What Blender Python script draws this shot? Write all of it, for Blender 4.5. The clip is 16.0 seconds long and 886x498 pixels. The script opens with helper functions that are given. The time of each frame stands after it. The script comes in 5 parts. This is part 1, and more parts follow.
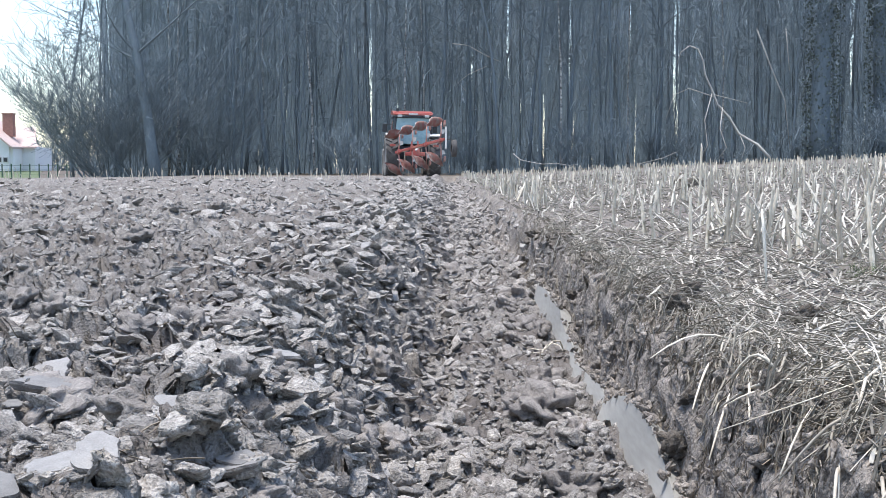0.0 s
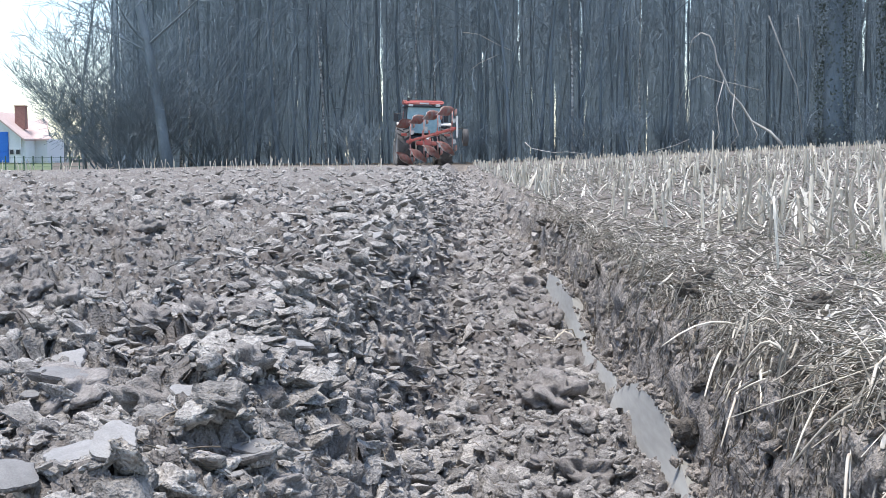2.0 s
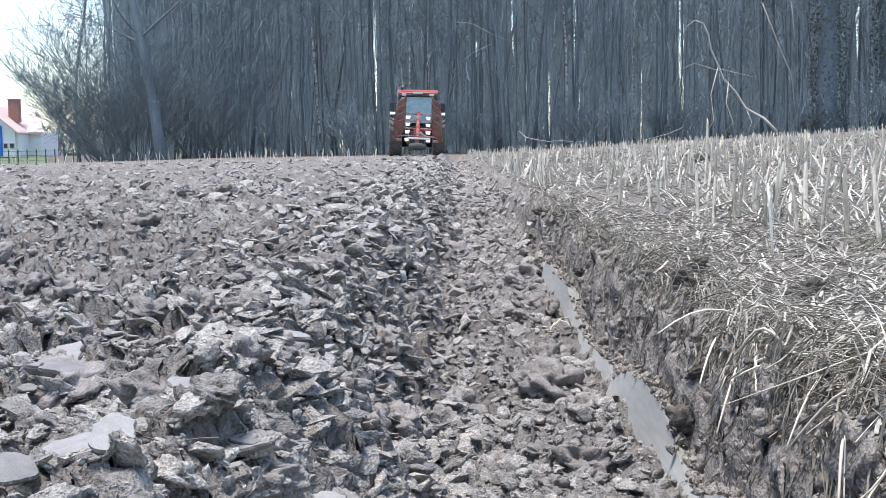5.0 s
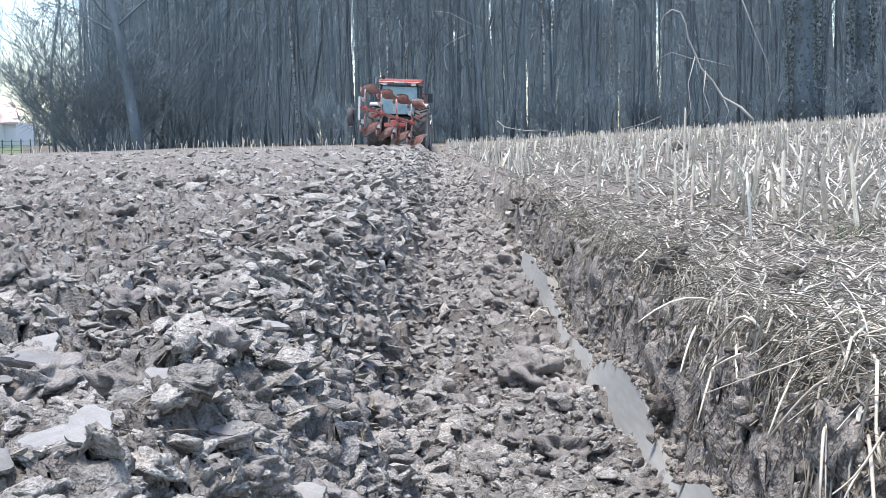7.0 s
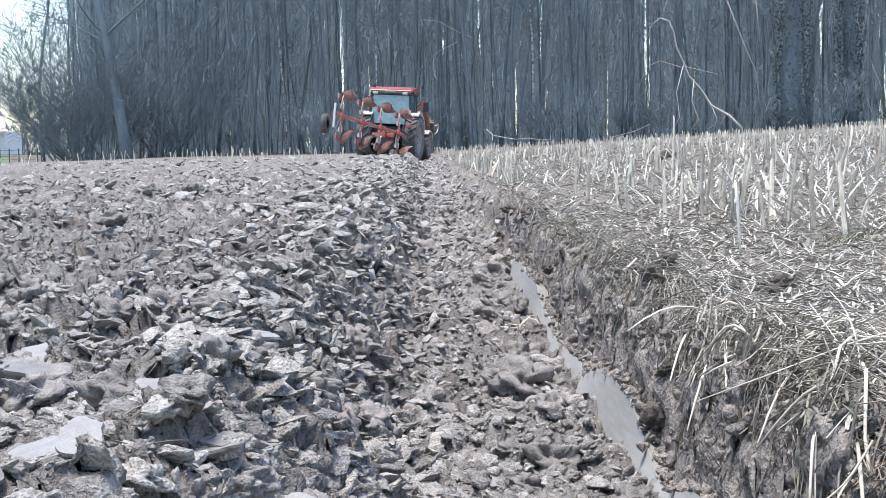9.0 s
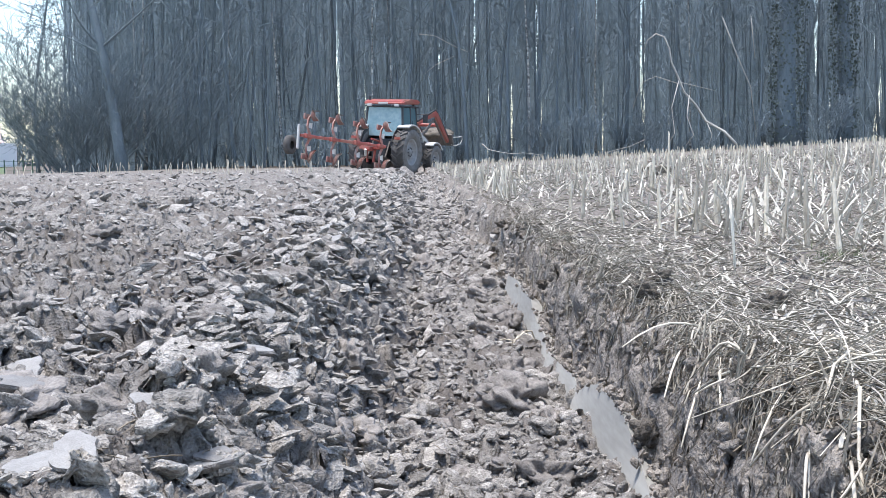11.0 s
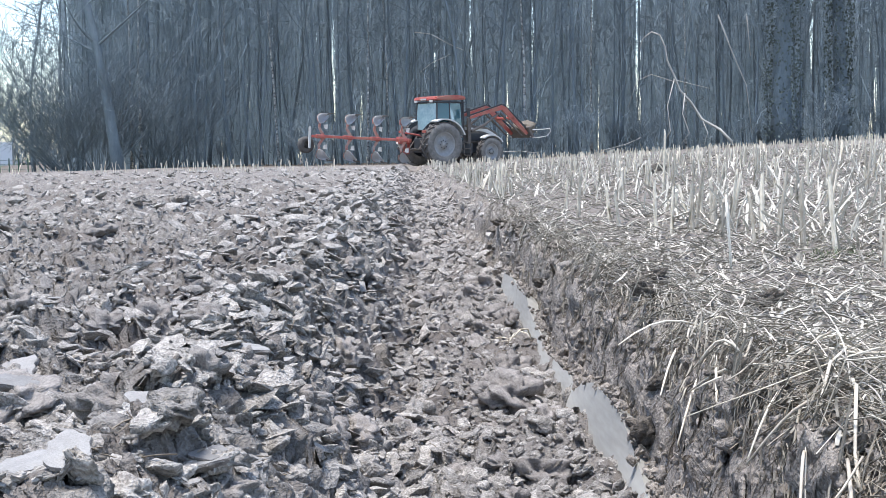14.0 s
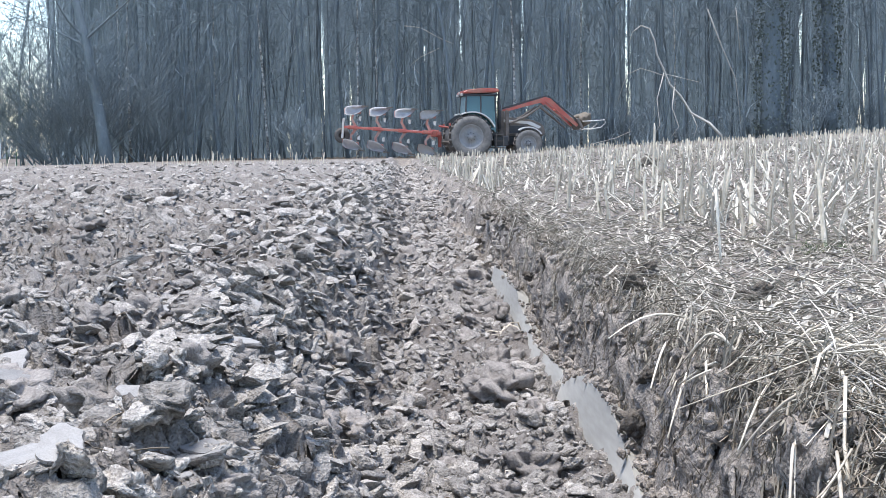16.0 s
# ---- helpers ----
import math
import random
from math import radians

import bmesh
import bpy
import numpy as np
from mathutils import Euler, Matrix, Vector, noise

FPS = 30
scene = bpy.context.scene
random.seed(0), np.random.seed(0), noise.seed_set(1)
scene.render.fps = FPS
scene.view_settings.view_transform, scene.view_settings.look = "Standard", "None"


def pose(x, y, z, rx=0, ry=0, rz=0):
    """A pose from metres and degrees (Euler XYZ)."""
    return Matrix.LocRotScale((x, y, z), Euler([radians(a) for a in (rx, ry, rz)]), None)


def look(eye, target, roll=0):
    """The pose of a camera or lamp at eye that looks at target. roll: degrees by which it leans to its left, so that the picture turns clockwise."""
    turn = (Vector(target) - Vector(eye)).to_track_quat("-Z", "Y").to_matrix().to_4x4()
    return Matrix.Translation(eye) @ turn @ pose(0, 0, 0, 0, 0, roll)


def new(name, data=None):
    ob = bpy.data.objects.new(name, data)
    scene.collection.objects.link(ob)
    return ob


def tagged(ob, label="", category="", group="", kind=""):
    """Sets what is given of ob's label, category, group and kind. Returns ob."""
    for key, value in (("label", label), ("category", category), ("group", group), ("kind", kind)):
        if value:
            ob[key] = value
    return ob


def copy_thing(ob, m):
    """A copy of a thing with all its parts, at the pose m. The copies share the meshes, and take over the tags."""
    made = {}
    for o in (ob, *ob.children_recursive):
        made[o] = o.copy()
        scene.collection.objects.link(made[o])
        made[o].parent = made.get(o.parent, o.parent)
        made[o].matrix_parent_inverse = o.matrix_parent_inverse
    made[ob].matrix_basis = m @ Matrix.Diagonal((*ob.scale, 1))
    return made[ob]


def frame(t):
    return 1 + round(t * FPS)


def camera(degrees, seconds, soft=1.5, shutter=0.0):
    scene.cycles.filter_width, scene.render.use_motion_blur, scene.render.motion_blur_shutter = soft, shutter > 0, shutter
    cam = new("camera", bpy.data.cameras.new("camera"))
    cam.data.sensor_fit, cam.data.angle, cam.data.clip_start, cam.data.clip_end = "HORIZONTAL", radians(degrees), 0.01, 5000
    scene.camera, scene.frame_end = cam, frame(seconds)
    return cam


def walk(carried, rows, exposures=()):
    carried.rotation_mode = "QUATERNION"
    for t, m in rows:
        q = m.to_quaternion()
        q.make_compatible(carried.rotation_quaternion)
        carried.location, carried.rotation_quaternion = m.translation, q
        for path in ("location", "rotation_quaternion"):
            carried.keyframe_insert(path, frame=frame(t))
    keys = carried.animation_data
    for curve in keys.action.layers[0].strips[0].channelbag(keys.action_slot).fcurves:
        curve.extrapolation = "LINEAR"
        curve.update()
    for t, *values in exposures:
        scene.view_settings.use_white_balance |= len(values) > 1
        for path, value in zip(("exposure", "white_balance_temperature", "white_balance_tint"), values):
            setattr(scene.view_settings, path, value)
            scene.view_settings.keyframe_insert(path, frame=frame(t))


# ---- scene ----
cam = camera(38.7, 16.0, soft=0.75)
PATH = [
    (0, (0.001, 0.009, 0.37), (0.0, 2.005, 0.241), -0.0),
    (0.5, (0.002, -0.002, 0.371), (-0.001, 1.993, 0.23), -0.1),
    (1, (0.0, -0.005, 0.371), (-0.011, 1.99, 0.22), -0.2),
    (1.5, (-0.001, 0.005, 0.371), (-0.017, 1.998, 0.204), -0.1),
    (2, (0.001, -0.002, 0.371), (-0.019, 1.993, 0.225), -0.4),
    (2.5, (0.002, -0.01, 0.373), (-0.02, 1.985, 0.224), -0.7),
    (3, (0.003, -0.004, 0.373), (-0.013, 1.99, 0.219), -0.7),
    (3.5, (0.003, -0.009, 0.372), (-0.015, 1.986, 0.221), -0.8),
    (6, (-0.001, -0.007, 0.372), (-0.007, 1.986, 0.204), -1.0),
    (6.5, (-0.002, 0.001, 0.371), (0.004, 1.994, 0.205), -0.9),
    (7, (-0.001, 0.004, 0.37), (0.02, 1.996, 0.191), -1.0),
    (7.5, (-0.002, 0.006, 0.369), (0.034, 1.997, 0.182), -0.9),
    (8, (-0.001, 0.014, 0.368), (0.027, 2.006, 0.193), -1.1),
    (8.5, (-0.002, 0.001, 0.371), (0.032, 1.993, 0.193), -1.1),
    (9, (-0.002, 0.001, 0.372), (0.036, 1.994, 0.206), -1.1),
    (11.5, (-0.003, -0.001, 0.375), (0.044, 1.994, 0.231), -0.6),
    (12, (-0.004, 0.002, 0.373), (0.042, 1.996, 0.224), -0.5),
    (12.5, (-0.005, -0.003, 0.375), (0.04, 1.991, 0.226), -0.8),
    (13, (-0.004, -0.003, 0.375), (0.038, 1.991, 0.228), -0.9),
    (13.5, (-0.003, 0.001, 0.373), (0.042, 1.996, 0.237), -0.9),
    (14, (-0.002, 0.003, 0.374), (0.051, 1.997, 0.227), -0.8),
    (14.5, (-0.003, -0.002, 0.375), (0.051, 1.991, 0.228), -0.9),
    (15, (-0.004, -0.004, 0.376), (0.054, 1.99, 0.232), -0.8),
    (15.5, (-0.003, -0.001, 0.375), (0.061, 1.992, 0.217), -0.9),
    (16, (-0.004, 0.0, 0.374), (0.065, 1.992, 0.217), -0.8),
]
walk(cam, [(t, look(eye, target, roll)) for t, eye, target, roll in PATH],
     exposures=[(0, 1.31), (2.5, 1.28), (6, 1.38), (9, 1.46), (12.5, 1.44), (16, 1.50)])

# ---- light ----
SKY_STRENGTH = 0.13
SUN_STRENGTH = 2.2
world = bpy.data.worlds.new("overcast")
scene.world = world
world.use_nodes = True
wn = world.node_tree.nodes
wl = world.node_tree.links
sky = wn.new("ShaderNodeTexSky")
sky.sky_type = "NISHITA"
sky.sun_disc = False
sky.sun_elevation, sky.sun_rotation = radians(79), radians(243)
sky.air_density, sky.dust_density, sky.ozone_density = 1.0, 1.0, 1.0
wn["Background"].inputs[1].default_value = SKY_STRENGTH
wl.new(sky.outputs[0], wn["Background"].inputs[0])
sun = new("sun", bpy.data.lights.new("sun", "SUN"))
sun.data.energy, sun.data.angle, sun.data.color = SUN_STRENGTH, radians(16), (1.0, 0.97, 0.94)
sun.matrix_world = look((-4, -2, 24), (0, 0, 0))


# ---- materials ----
def mat(name, dark, light, scale=20.0, rough=0.9, metal=0.0, bump=0.0, fine=8.0, stretch=(1, 1, 1), spread=0.25,
        patch=None, patch_scale=1.5, vary=0.0, island=0.0, gloss_var=0.0):
    """A surface that varies at two scales: a coarse mix of dark and light, and a fine grain with relief."""
    m = bpy.data.materials.new(name)
    m.use_nodes = True
    n, l = m.node_tree.nodes, m.node_tree.links
    p = n["Principled BSDF"]
    p.inputs["Roughness"].default_value, p.inputs["Metallic"].default_value = rough, metal
    co = n.new("ShaderNodeTexCoord")
    mp = n.new("ShaderNodeMapping")
    mp.inputs["Scale"].default_value = stretch
    l.new(co.outputs["Object"], mp.inputs["Vector"])
    a = n.new("ShaderNodeTexNoise")
    a.inputs["Scale"].default_value, a.inputs["Detail"].default_value = scale, 5
    l.new(mp.outputs[0], a.inputs["Vector"])
    b = n.new("ShaderNodeTexNoise")
    b.inputs["Scale"].default_value, b.inputs["Detail"].default_value = scale * fine, 4
    l.new(mp.outputs[0], b.inputs["Vector"])
    mixn = n.new("ShaderNodeMix")
    mixn.inputs[0].default_value = 0.45
    l.new(a.outputs[0], mixn.inputs[2])
    l.new(b.outputs[0], mixn.inputs[3])
    ramp = n.new("ShaderNodeValToRGB")
    ramp.color_ramp.elements[0].position, ramp.color_ramp.elements[1].position = 0.5 - spread, 0.5 + spread
    ramp.color_ramp.elements[0].color, ramp.color_ramp.elements[1].color = (*dark, 1), (*light, 1)
    l.new(mixn.outputs[0], ramp.inputs[0])
    out = ramp.outputs[0]
    if patch:
        c = n.new("ShaderNodeTexNoise")
        c.inputs["Scale"].default_value, c.inputs["Detail"].default_value = patch_scale, 3
        l.new(co.outputs["Object"], c.inputs["Vector"])
        r2 = n.new("ShaderNodeValToRGB")
        r2.color_ramp.elements[0].position, r2.color_ramp.elements[1].position = 0.45, 0.62
        l.new(c.outputs[0], r2.inputs[0])
        mx = n.new("ShaderNodeMix")
        mx.data_type = "RGBA"
        mx.inputs[7].default_value = (*patch, 1)
        l.new(r2.outputs[0], mx.inputs[0])
        l.new(out, mx.inputs[6])
        out = mx.outputs[2]
    for amount, node, socket in ((vary, "ShaderNodeObjectInfo", "Random"), (island, "ShaderNodeNewGeometry", "Random Per Island")):
        if amount:
            o = n.new(node)
            mr = n.new("ShaderNodeMapRange")
            mr.inputs[3].default_value, mr.inputs[4].default_value = 1 - amount, 1 + amount
            l.new(o.outputs[socket], mr.inputs[0])
            hs = n.new("ShaderNodeHueSaturation")
            l.new(mr.outputs[0], hs.inputs["Value"])
            l.new(out, hs.inputs["Color"])
            out = hs.outputs[0]
    l.new(out, p.inputs["Base Color"])
    if bump:
        bp = n.new("ShaderNodeBump")
        bp.inputs["Strength"].default_value, bp.inputs["Distance"].default_value = 1.0, bump
        l.new(mixn.outputs[0], bp.inputs["Height"])
        l.new(bp.outputs[0], p.inputs["Normal"])
    return m


M_SOIL = mat("soil", (0.07, 0.064, 0.058), (0.38, 0.350, 0.320), 46, 0.95, bump=0.022, fine=5, patch=(0.16, 0.14, 0.125), patch_scale=2.2, spread=0.2)
M_CLOD = mat("clod_soil", (0.11, 0.101, 0.091), (0.50, 0.464, 0.424), 60, 0.95, bump=0.014, fine=4, island=0.3, spread=0.2)
M_LUMP = mat("lump_soil", (0.115, 0.102, 0.092), (0.35, 0.32, 0.295), 2.6, 0.95, bump=0.008, fine=6, vary=0.2, spread=0.2)
M_TOPSOIL = mat("rooty_topsoil", (0.09, 0.079, 0.069), (0.42, 0.372, 0.326), 40, 0.95, bump=0.022, fine=5, stretch=(1, 1, 0.6), spread=0.2, island=0.25)
M_TURF = mat("turf", (0.05, 0.042, 0.034), (0.20, 0.17, 0.14), 2.6, 0.95, bump=0.010, fine=6, vary=0.3, spread=0.2)
M_SLAB = mat("smeared_soil", (0.16, 0.153, 0.146), (0.29, 0.279, 0.267), 2.0, 0.75, bump=0.002, fine=8, vary=0.2)
M_CUT = mat("cut_soil", (0.25, 0.242, 0.222), (0.40, 0.39, 0.36), 9, 0.9, bump=0.0005, fine=8, stretch=(1, 0.15, 1))
M_MULCH = mat("straw_mulch", (0.055, 0.048, 0.042), (0.28, 0.25, 0.215), 22, 0.95, bump=0.015, fine=5, stretch=(0.8, 1.6, 1), patch=(0.16, 0.14, 0.125), patch_scale=2.5, spread=0.13)
M_LITTER = mat("leaf_litter", (0.06, 0.05, 0.04), (0.16, 0.13, 0.10), 3, 0.95, bump=0.02, fine=8)
M_GRASS = mat("meadow", (0.06, 0.09, 0.04), (0.14, 0.17, 0.08), 2, 0.95, bump=0.03, fine=10)
M_STRAW = mat("straw", (0.16, 0.142, 0.113), (0.57, 0.532, 0.458), 30, 0.7, bump=0.001, fine=4, island=0.5)
M_WEATHERED = mat("weathered_straw", (0.09, 0.078, 0.06), (0.36, 0.325, 0.265), 30, 0.8, bump=0.001, fine=4, island=0.5)
M_ROOT = mat("rootlets", (0.10, 0.08, 0.06), (0.24, 0.20, 0.15), 30, 0.9, island=0.4)
M_STALK = mat("maize_stalk", (0.26, 0.208, 0.14), (0.76, 0.695, 0.585), 12, 0.6, bump=0.001, fine=6, stretch=(1, 1, 0.2), vary=0.42)
M_SHEATH = mat("dry_leaf", (0.34, 0.31, 0.25), (0.72, 0.68, 0.60), 18, 0.75, bump=0.001, fine=5, stretch=(1, 1, 0.3), vary=0.2)
# the wood's blue air haze and shade are put into this bark colour
M_HAZED_BARK = mat("hazed_grey_bark", (0.085, 0.108, 0.124), (0.18, 0.222, 0.247), 5, 0.95, bump=0.02, fine=6, stretch=(1, 1, 0.25), vary=0.12)
M_BIRCH = mat("birch_bark", (0.05, 0.05, 0.05), (0.62, 0.62, 0.60), 3.2, 0.8, bump=0.01, fine=5, stretch=(1, 1, 2.2), spread=0.1)
# twig colour carries the same painted-in blue haze
M_HAZED_TWIG = mat("twigs", (0.095, 0.122, 0.139), (0.205, 0.252, 0.28), 3, 0.95, vary=0.15, island=0.15)
M_DEAD = mat("bare_dead_wood", (0.25, 0.24, 0.22), (0.50, 0.48, 0.45), 6, 0.85, bump=0.004, fine=6)
M_MOSS = mat("ivy_leaves", (0.06, 0.078, 0.072), (0.12, 0.148, 0.138), 6, 0.9, island=0.12)
M_FAR_GLOW = mat("far_trunks_haze_glow", (0.12, 0.15, 0.175), (0.20, 0.245, 0.285), 1.1, 1.0, stretch=(1.6, 1, 0.09), fine=5, spread=0.18)
# emission added to the far trunks and the backdrop paints in the wood's haze
M_FAR_GLOW.node_tree.nodes["Principled BSDF"].inputs["Emission Color"].default_value = (0.34, 0.46, 0.56, 1)
M_FAR_GLOW.node_tree.nodes["Principled BSDF"].inputs["Emission Strength"].default_value = 0.085
M_RED = mat("red_paint", (0.27, 0.050, 0.042), (0.42, 0.105, 0.085), 5, 0.32, patch=(0.32, 0.12, 0.09), patch_scale=3, fine=6)
M_RUST = mat("muddy_red_paint", (0.27, 0.085, 0.066), (0.48, 0.27, 0.23), 6, 0.65, patch=(0.34, 0.27, 0.24), patch_scale=5, fine=5)
M_STEEL = mat("scoured_steel", (0.55, 0.55, 0.56), (0.82, 0.82, 0.82), 6, 0.35, metal=0.35, stretch=(1, 0.3, 1), fine=6)
M_TYRE = mat("muddy_rubber", (0.035, 0.033, 0.032), (0.13, 0.12, 0.115), 4, 0.9, bump=0.004, fine=6)
M_SIDE = mat("dusty_rubber", (0.075, 0.072, 0.07), (0.22, 0.21, 0.198), 7, 0.9, bump=0.006, fine=5)
M_RIM = mat("dusty_rim", (0.16, 0.162, 0.165), (0.34, 0.34, 0.34), 5, 0.6, fine=5)
M_BLACK = mat("black_frame", (0.018, 0.02, 0.024), (0.05, 0.052, 0.058), 5, 0.6, fine=5)
M_GREY = mat("light_grey_panel", (0.42, 0.415, 0.40), (0.62, 0.61, 0.59), 4, 0.5, fine=5)
M_IRON = mat("dirty_iron", (0.07, 0.065, 0.06), (0.20, 0.17, 0.15), 6, 0.75, metal=0.2, fine=5)
M_MUD = mat("mud_and_grass", (0.08, 0.07, 0.058), (0.21, 0.18, 0.145), 12, 0.95, bump=0.02, fine=5)
M_WALL = mat("white_render", (0.68, 0.69, 0.70), (0.82, 0.82, 0.82), 1, 0.9, fine=6)
M_TILE = mat("red_roof_tiles", (0.46, 0.34, 0.31), (0.60, 0.48, 0.44), 2, 0.8, fine=8)
M_BRICK = mat("chimney_brick", (0.22, 0.11, 0.09), (0.36, 0.20, 0.16), 6, 0.9, fine=4)
M_BLUE = mat("blue_door_paint", (0.01, 0.12, 0.50), (0.02, 0.18, 0.62), 1, 0.5, fine=5)
M_GREEN = mat("green_fence", (0.03, 0.07, 0.05), (0.06, 0.12, 0.08), 3, 0.6)


def glass_mat():
    m = bpy.data.materials.new("tinted_cab_glass")
    m.use_nodes = True
    p = m.node_tree.nodes["Principled BSDF"]
    p.inputs["Base Color"].default_value = (0.07, 0.155, 0.18, 1)
    p.inputs["Roughness"].default_value = 0.06
    p.inputs["Transmission Weight"].default_value = 0.3
    return m


M_GLASS = glass_mat()
# mottled pale base colour paints the sky's reflection onto the rear window
M_SKY_GLASS = mat("sky_sheen_window", (0.20, 0.36, 0.40), (0.42, 0.56, 0.59), 2.5, 0.18, fine=4)
M_SKY_GLASS.node_tree.nodes["Principled BSDF"].inputs["Transmission Weight"].default_value = 0.25


# ---- mesh helpers ----
def part(name, bm, material, parent=None, label="", smooth=False):
    me = bpy.data.meshes.new(name)
    bm.to_mesh(me)
    bm.free()
    me.materials.append(material)
    if smooth:
        me.polygons.foreach_set("use_smooth", [True] * len(me.polygons))
    ob = new(name, me)
    if parent:
        ob.parent = parent
    return tagged(ob, label) if label else ob


def arrays(name, verts, faces, material, smooth=False):
    """One mesh from numpy arrays; faces all of one size."""
    me = bpy.data.meshes.new(name)
    nf, k = faces.shape
    me.vertices.add(len(verts))
    me.vertices.foreach_set("co", np.ascontiguousarray(verts, dtype=np.float32).ravel())
    me.loops.add(nf * k)
    me.loops.foreach_set("vertex_index", np.ascontiguousarray(faces, dtype=np.int32).ravel())
    me.polygons.add(nf)
    me.polygons.foreach_set("loop_start", np.arange(0, nf * k, k, dtype=np.int32))
    me.polygons.foreach_set("use_smooth", np.full(nf, smooth))
    me.update(calc_edges=True)
    for m in material if isinstance(material, (list, tuple)) else (material,):
        me.materials.append(m)
    return new(name, me)


def box(bm, c, size, bevel=0.0, turn=(0, 0, 0)):
    made = bmesh.ops.create_cube(bm, size=1.0, matrix=pose(*c, *turn) @ Matrix.Diagonal((*size, 1)))
    if bevel:
        edges = {e for v in made["verts"] for e in v.link_edges}
        bmesh.ops.bevel(bm, geom=list(edges), offset=bevel, segments=2, affect="EDGES", profile=0.6)
    return bm


def tube(bm, pts, radii, n=8, cap=True):
    """A tapered tube along points."""
    pts = [Vector(p) for p in pts]
    rings = []
    for i, p in enumerate(pts):
        d = (pts[min(i + 1, len(pts) - 1)] - pts[max(i - 1, 0)]).normalized()
        u = d.orthogonal() if i == 0 else (u - d * u.dot(d))
        u.normalize()
        w = d.cross(u)
        r = radii[i] if isinstance(radii, (list, tuple)) else radii
        rings.append([bm.verts.new(p + (u * math.cos(a) + w * math.sin(a)) * r) for a in (2 * math.pi * k / n for k in range(n))])
    for a, b in zip(rings, rings[1:]):
        for k in range(n):
            bm.faces.new((a[k], a[(k + 1) % n], b[(k + 1) % n], b[k]))
    if cap:
        bm.faces.new(rings[0][::-1])
        bm.faces.new(rings[-1])
    return bm


def revolve(bm, profile, n=32, centre=(0, 0, 0)):
    """A closed or open profile of (x, radius) turned about the x axis."""
    c = Vector(centre)
    rings = [[bm.verts.new(c + Vector((x, r * math.cos(a), r * math.sin(a)))) for a in (2 * math.pi * k / n for k in range(n))] for x, r in profile]
    for a, b in zip(rings, rings[1:]):
        for k in range(n):
            bm.faces.new((a[k], b[k], b[(k + 1) % n], a[(k + 1) % n]))
    return bm


def plate(bm, pts, thick, axis):
    """A flat outline of points, thickened along an axis vector."""
    t = Vector(axis).normalized() * thick
    a = [bm.verts.new(Vector(p) - t / 2) for p in pts]
    b = [bm.verts.new(Vector(p) + t / 2) for p in pts]
    bm.faces.new(a[::-1])
    bm.faces.new(b)
    for i in range(len(a)):
        j = (i + 1) % len(a)
        bm.faces.new((a[i], a[j], b[j], b[i]))
    return bm


def hashed(ix, iy, seed):
    n = (ix.astype(np.int64) * 374761393 + iy.astype(np.int64) * 668265263 + seed * 974634777) & 0xFFFFFFFF
    n = ((n ^ (n >> 13)) * 1274126177) & 0xFFFFFFFF
    n = ((n ^ (n >> 15)) * 2246822519) & 0xFFFFFFFF
    return ((n ^ (n >> 16)) & 0xFFFFFF) / float(0xFFFFFF)


def soft_noise(x, y, cell, seed):
    """Smooth noise from -1 to 1."""
    gx, gy = x / cell, y / cell
    ix, iy = np.floor(gx), np.floor(gy)
    fx, fy = gx - ix, gy - iy
    fx, fy = fx * fx * (3 - 2 * fx), fy * fy * (3 - 2 * fy)
    h = [hashed(ix + i, iy + j, seed) for j in (0, 1) for i in (0, 1)]
    return 2 * ((h[0] * (1 - fx) + h[1] * fx) * (1 - fy) + (h[2] * (1 - fx) + h[3] * fx) * fy) - 1


def lumps(x, y, cell, seed):
    """Tilted blocks with cracks between them: a height from about -1 to 1."""
    wx = x + soft_noise(x, y, cell * 0.6, seed + 5) * cell * 0.25
    wy = y + soft_noise(x, y, cell * 0.6, seed + 6) * cell * 0.25
    ix, iy = np.floor(wx / cell), np.floor(wy / cell)
    d1 = np.full(x.shape, 9.0)
    d2 = np.full(x.shape, 9.0)
    h = np.zeros(x.shape)
    for j in (-1, 0, 1):
        for i in (-1, 0, 1):
            cx, cy = ix + i, iy + j
            dx = wx / cell - cx - hashed(cx, cy, seed)
            dy = wy / cell - cy - hashed(cx, cy, seed + 1)
            d = np.hypot(dx, dy)
            tilt = dx * (hashed(cx, cy, seed + 3) - 0.5) * 2.6 + dy * (hashed(cx, cy, seed + 4) - 0.5) * 2.6
            height = hashed(cx, cy, seed + 2) * 1.5 - 0.75 + tilt
            near = d < d1
            d2 = np.where(near, d1, np.minimum(d2, d))
            h = np.where(near, height, h)
            d1 = np.where(near, d, d1)
    crack = np.clip((d2 - d1) / 0.30, 0, 1)
    return h * (0.12 + 0.88 * crack) - 0.7 * (1 - crack) ** 2 - 0.5 * d1 * d1


def step(a, b, v):
    t = np.clip((v - a) / (b - a), 0, 1)
    return t * t * (3 - 2 * t)


WALL_X = 0.425
FIELD_END = 40.0
WOOD_EDGE = 58.0


def field_end(x):
    """Where the ploughing stops: earlier at the western side, past the tractor at the furrow."""
    return FIELD_END + 15.5 * step(-8, -3, x)


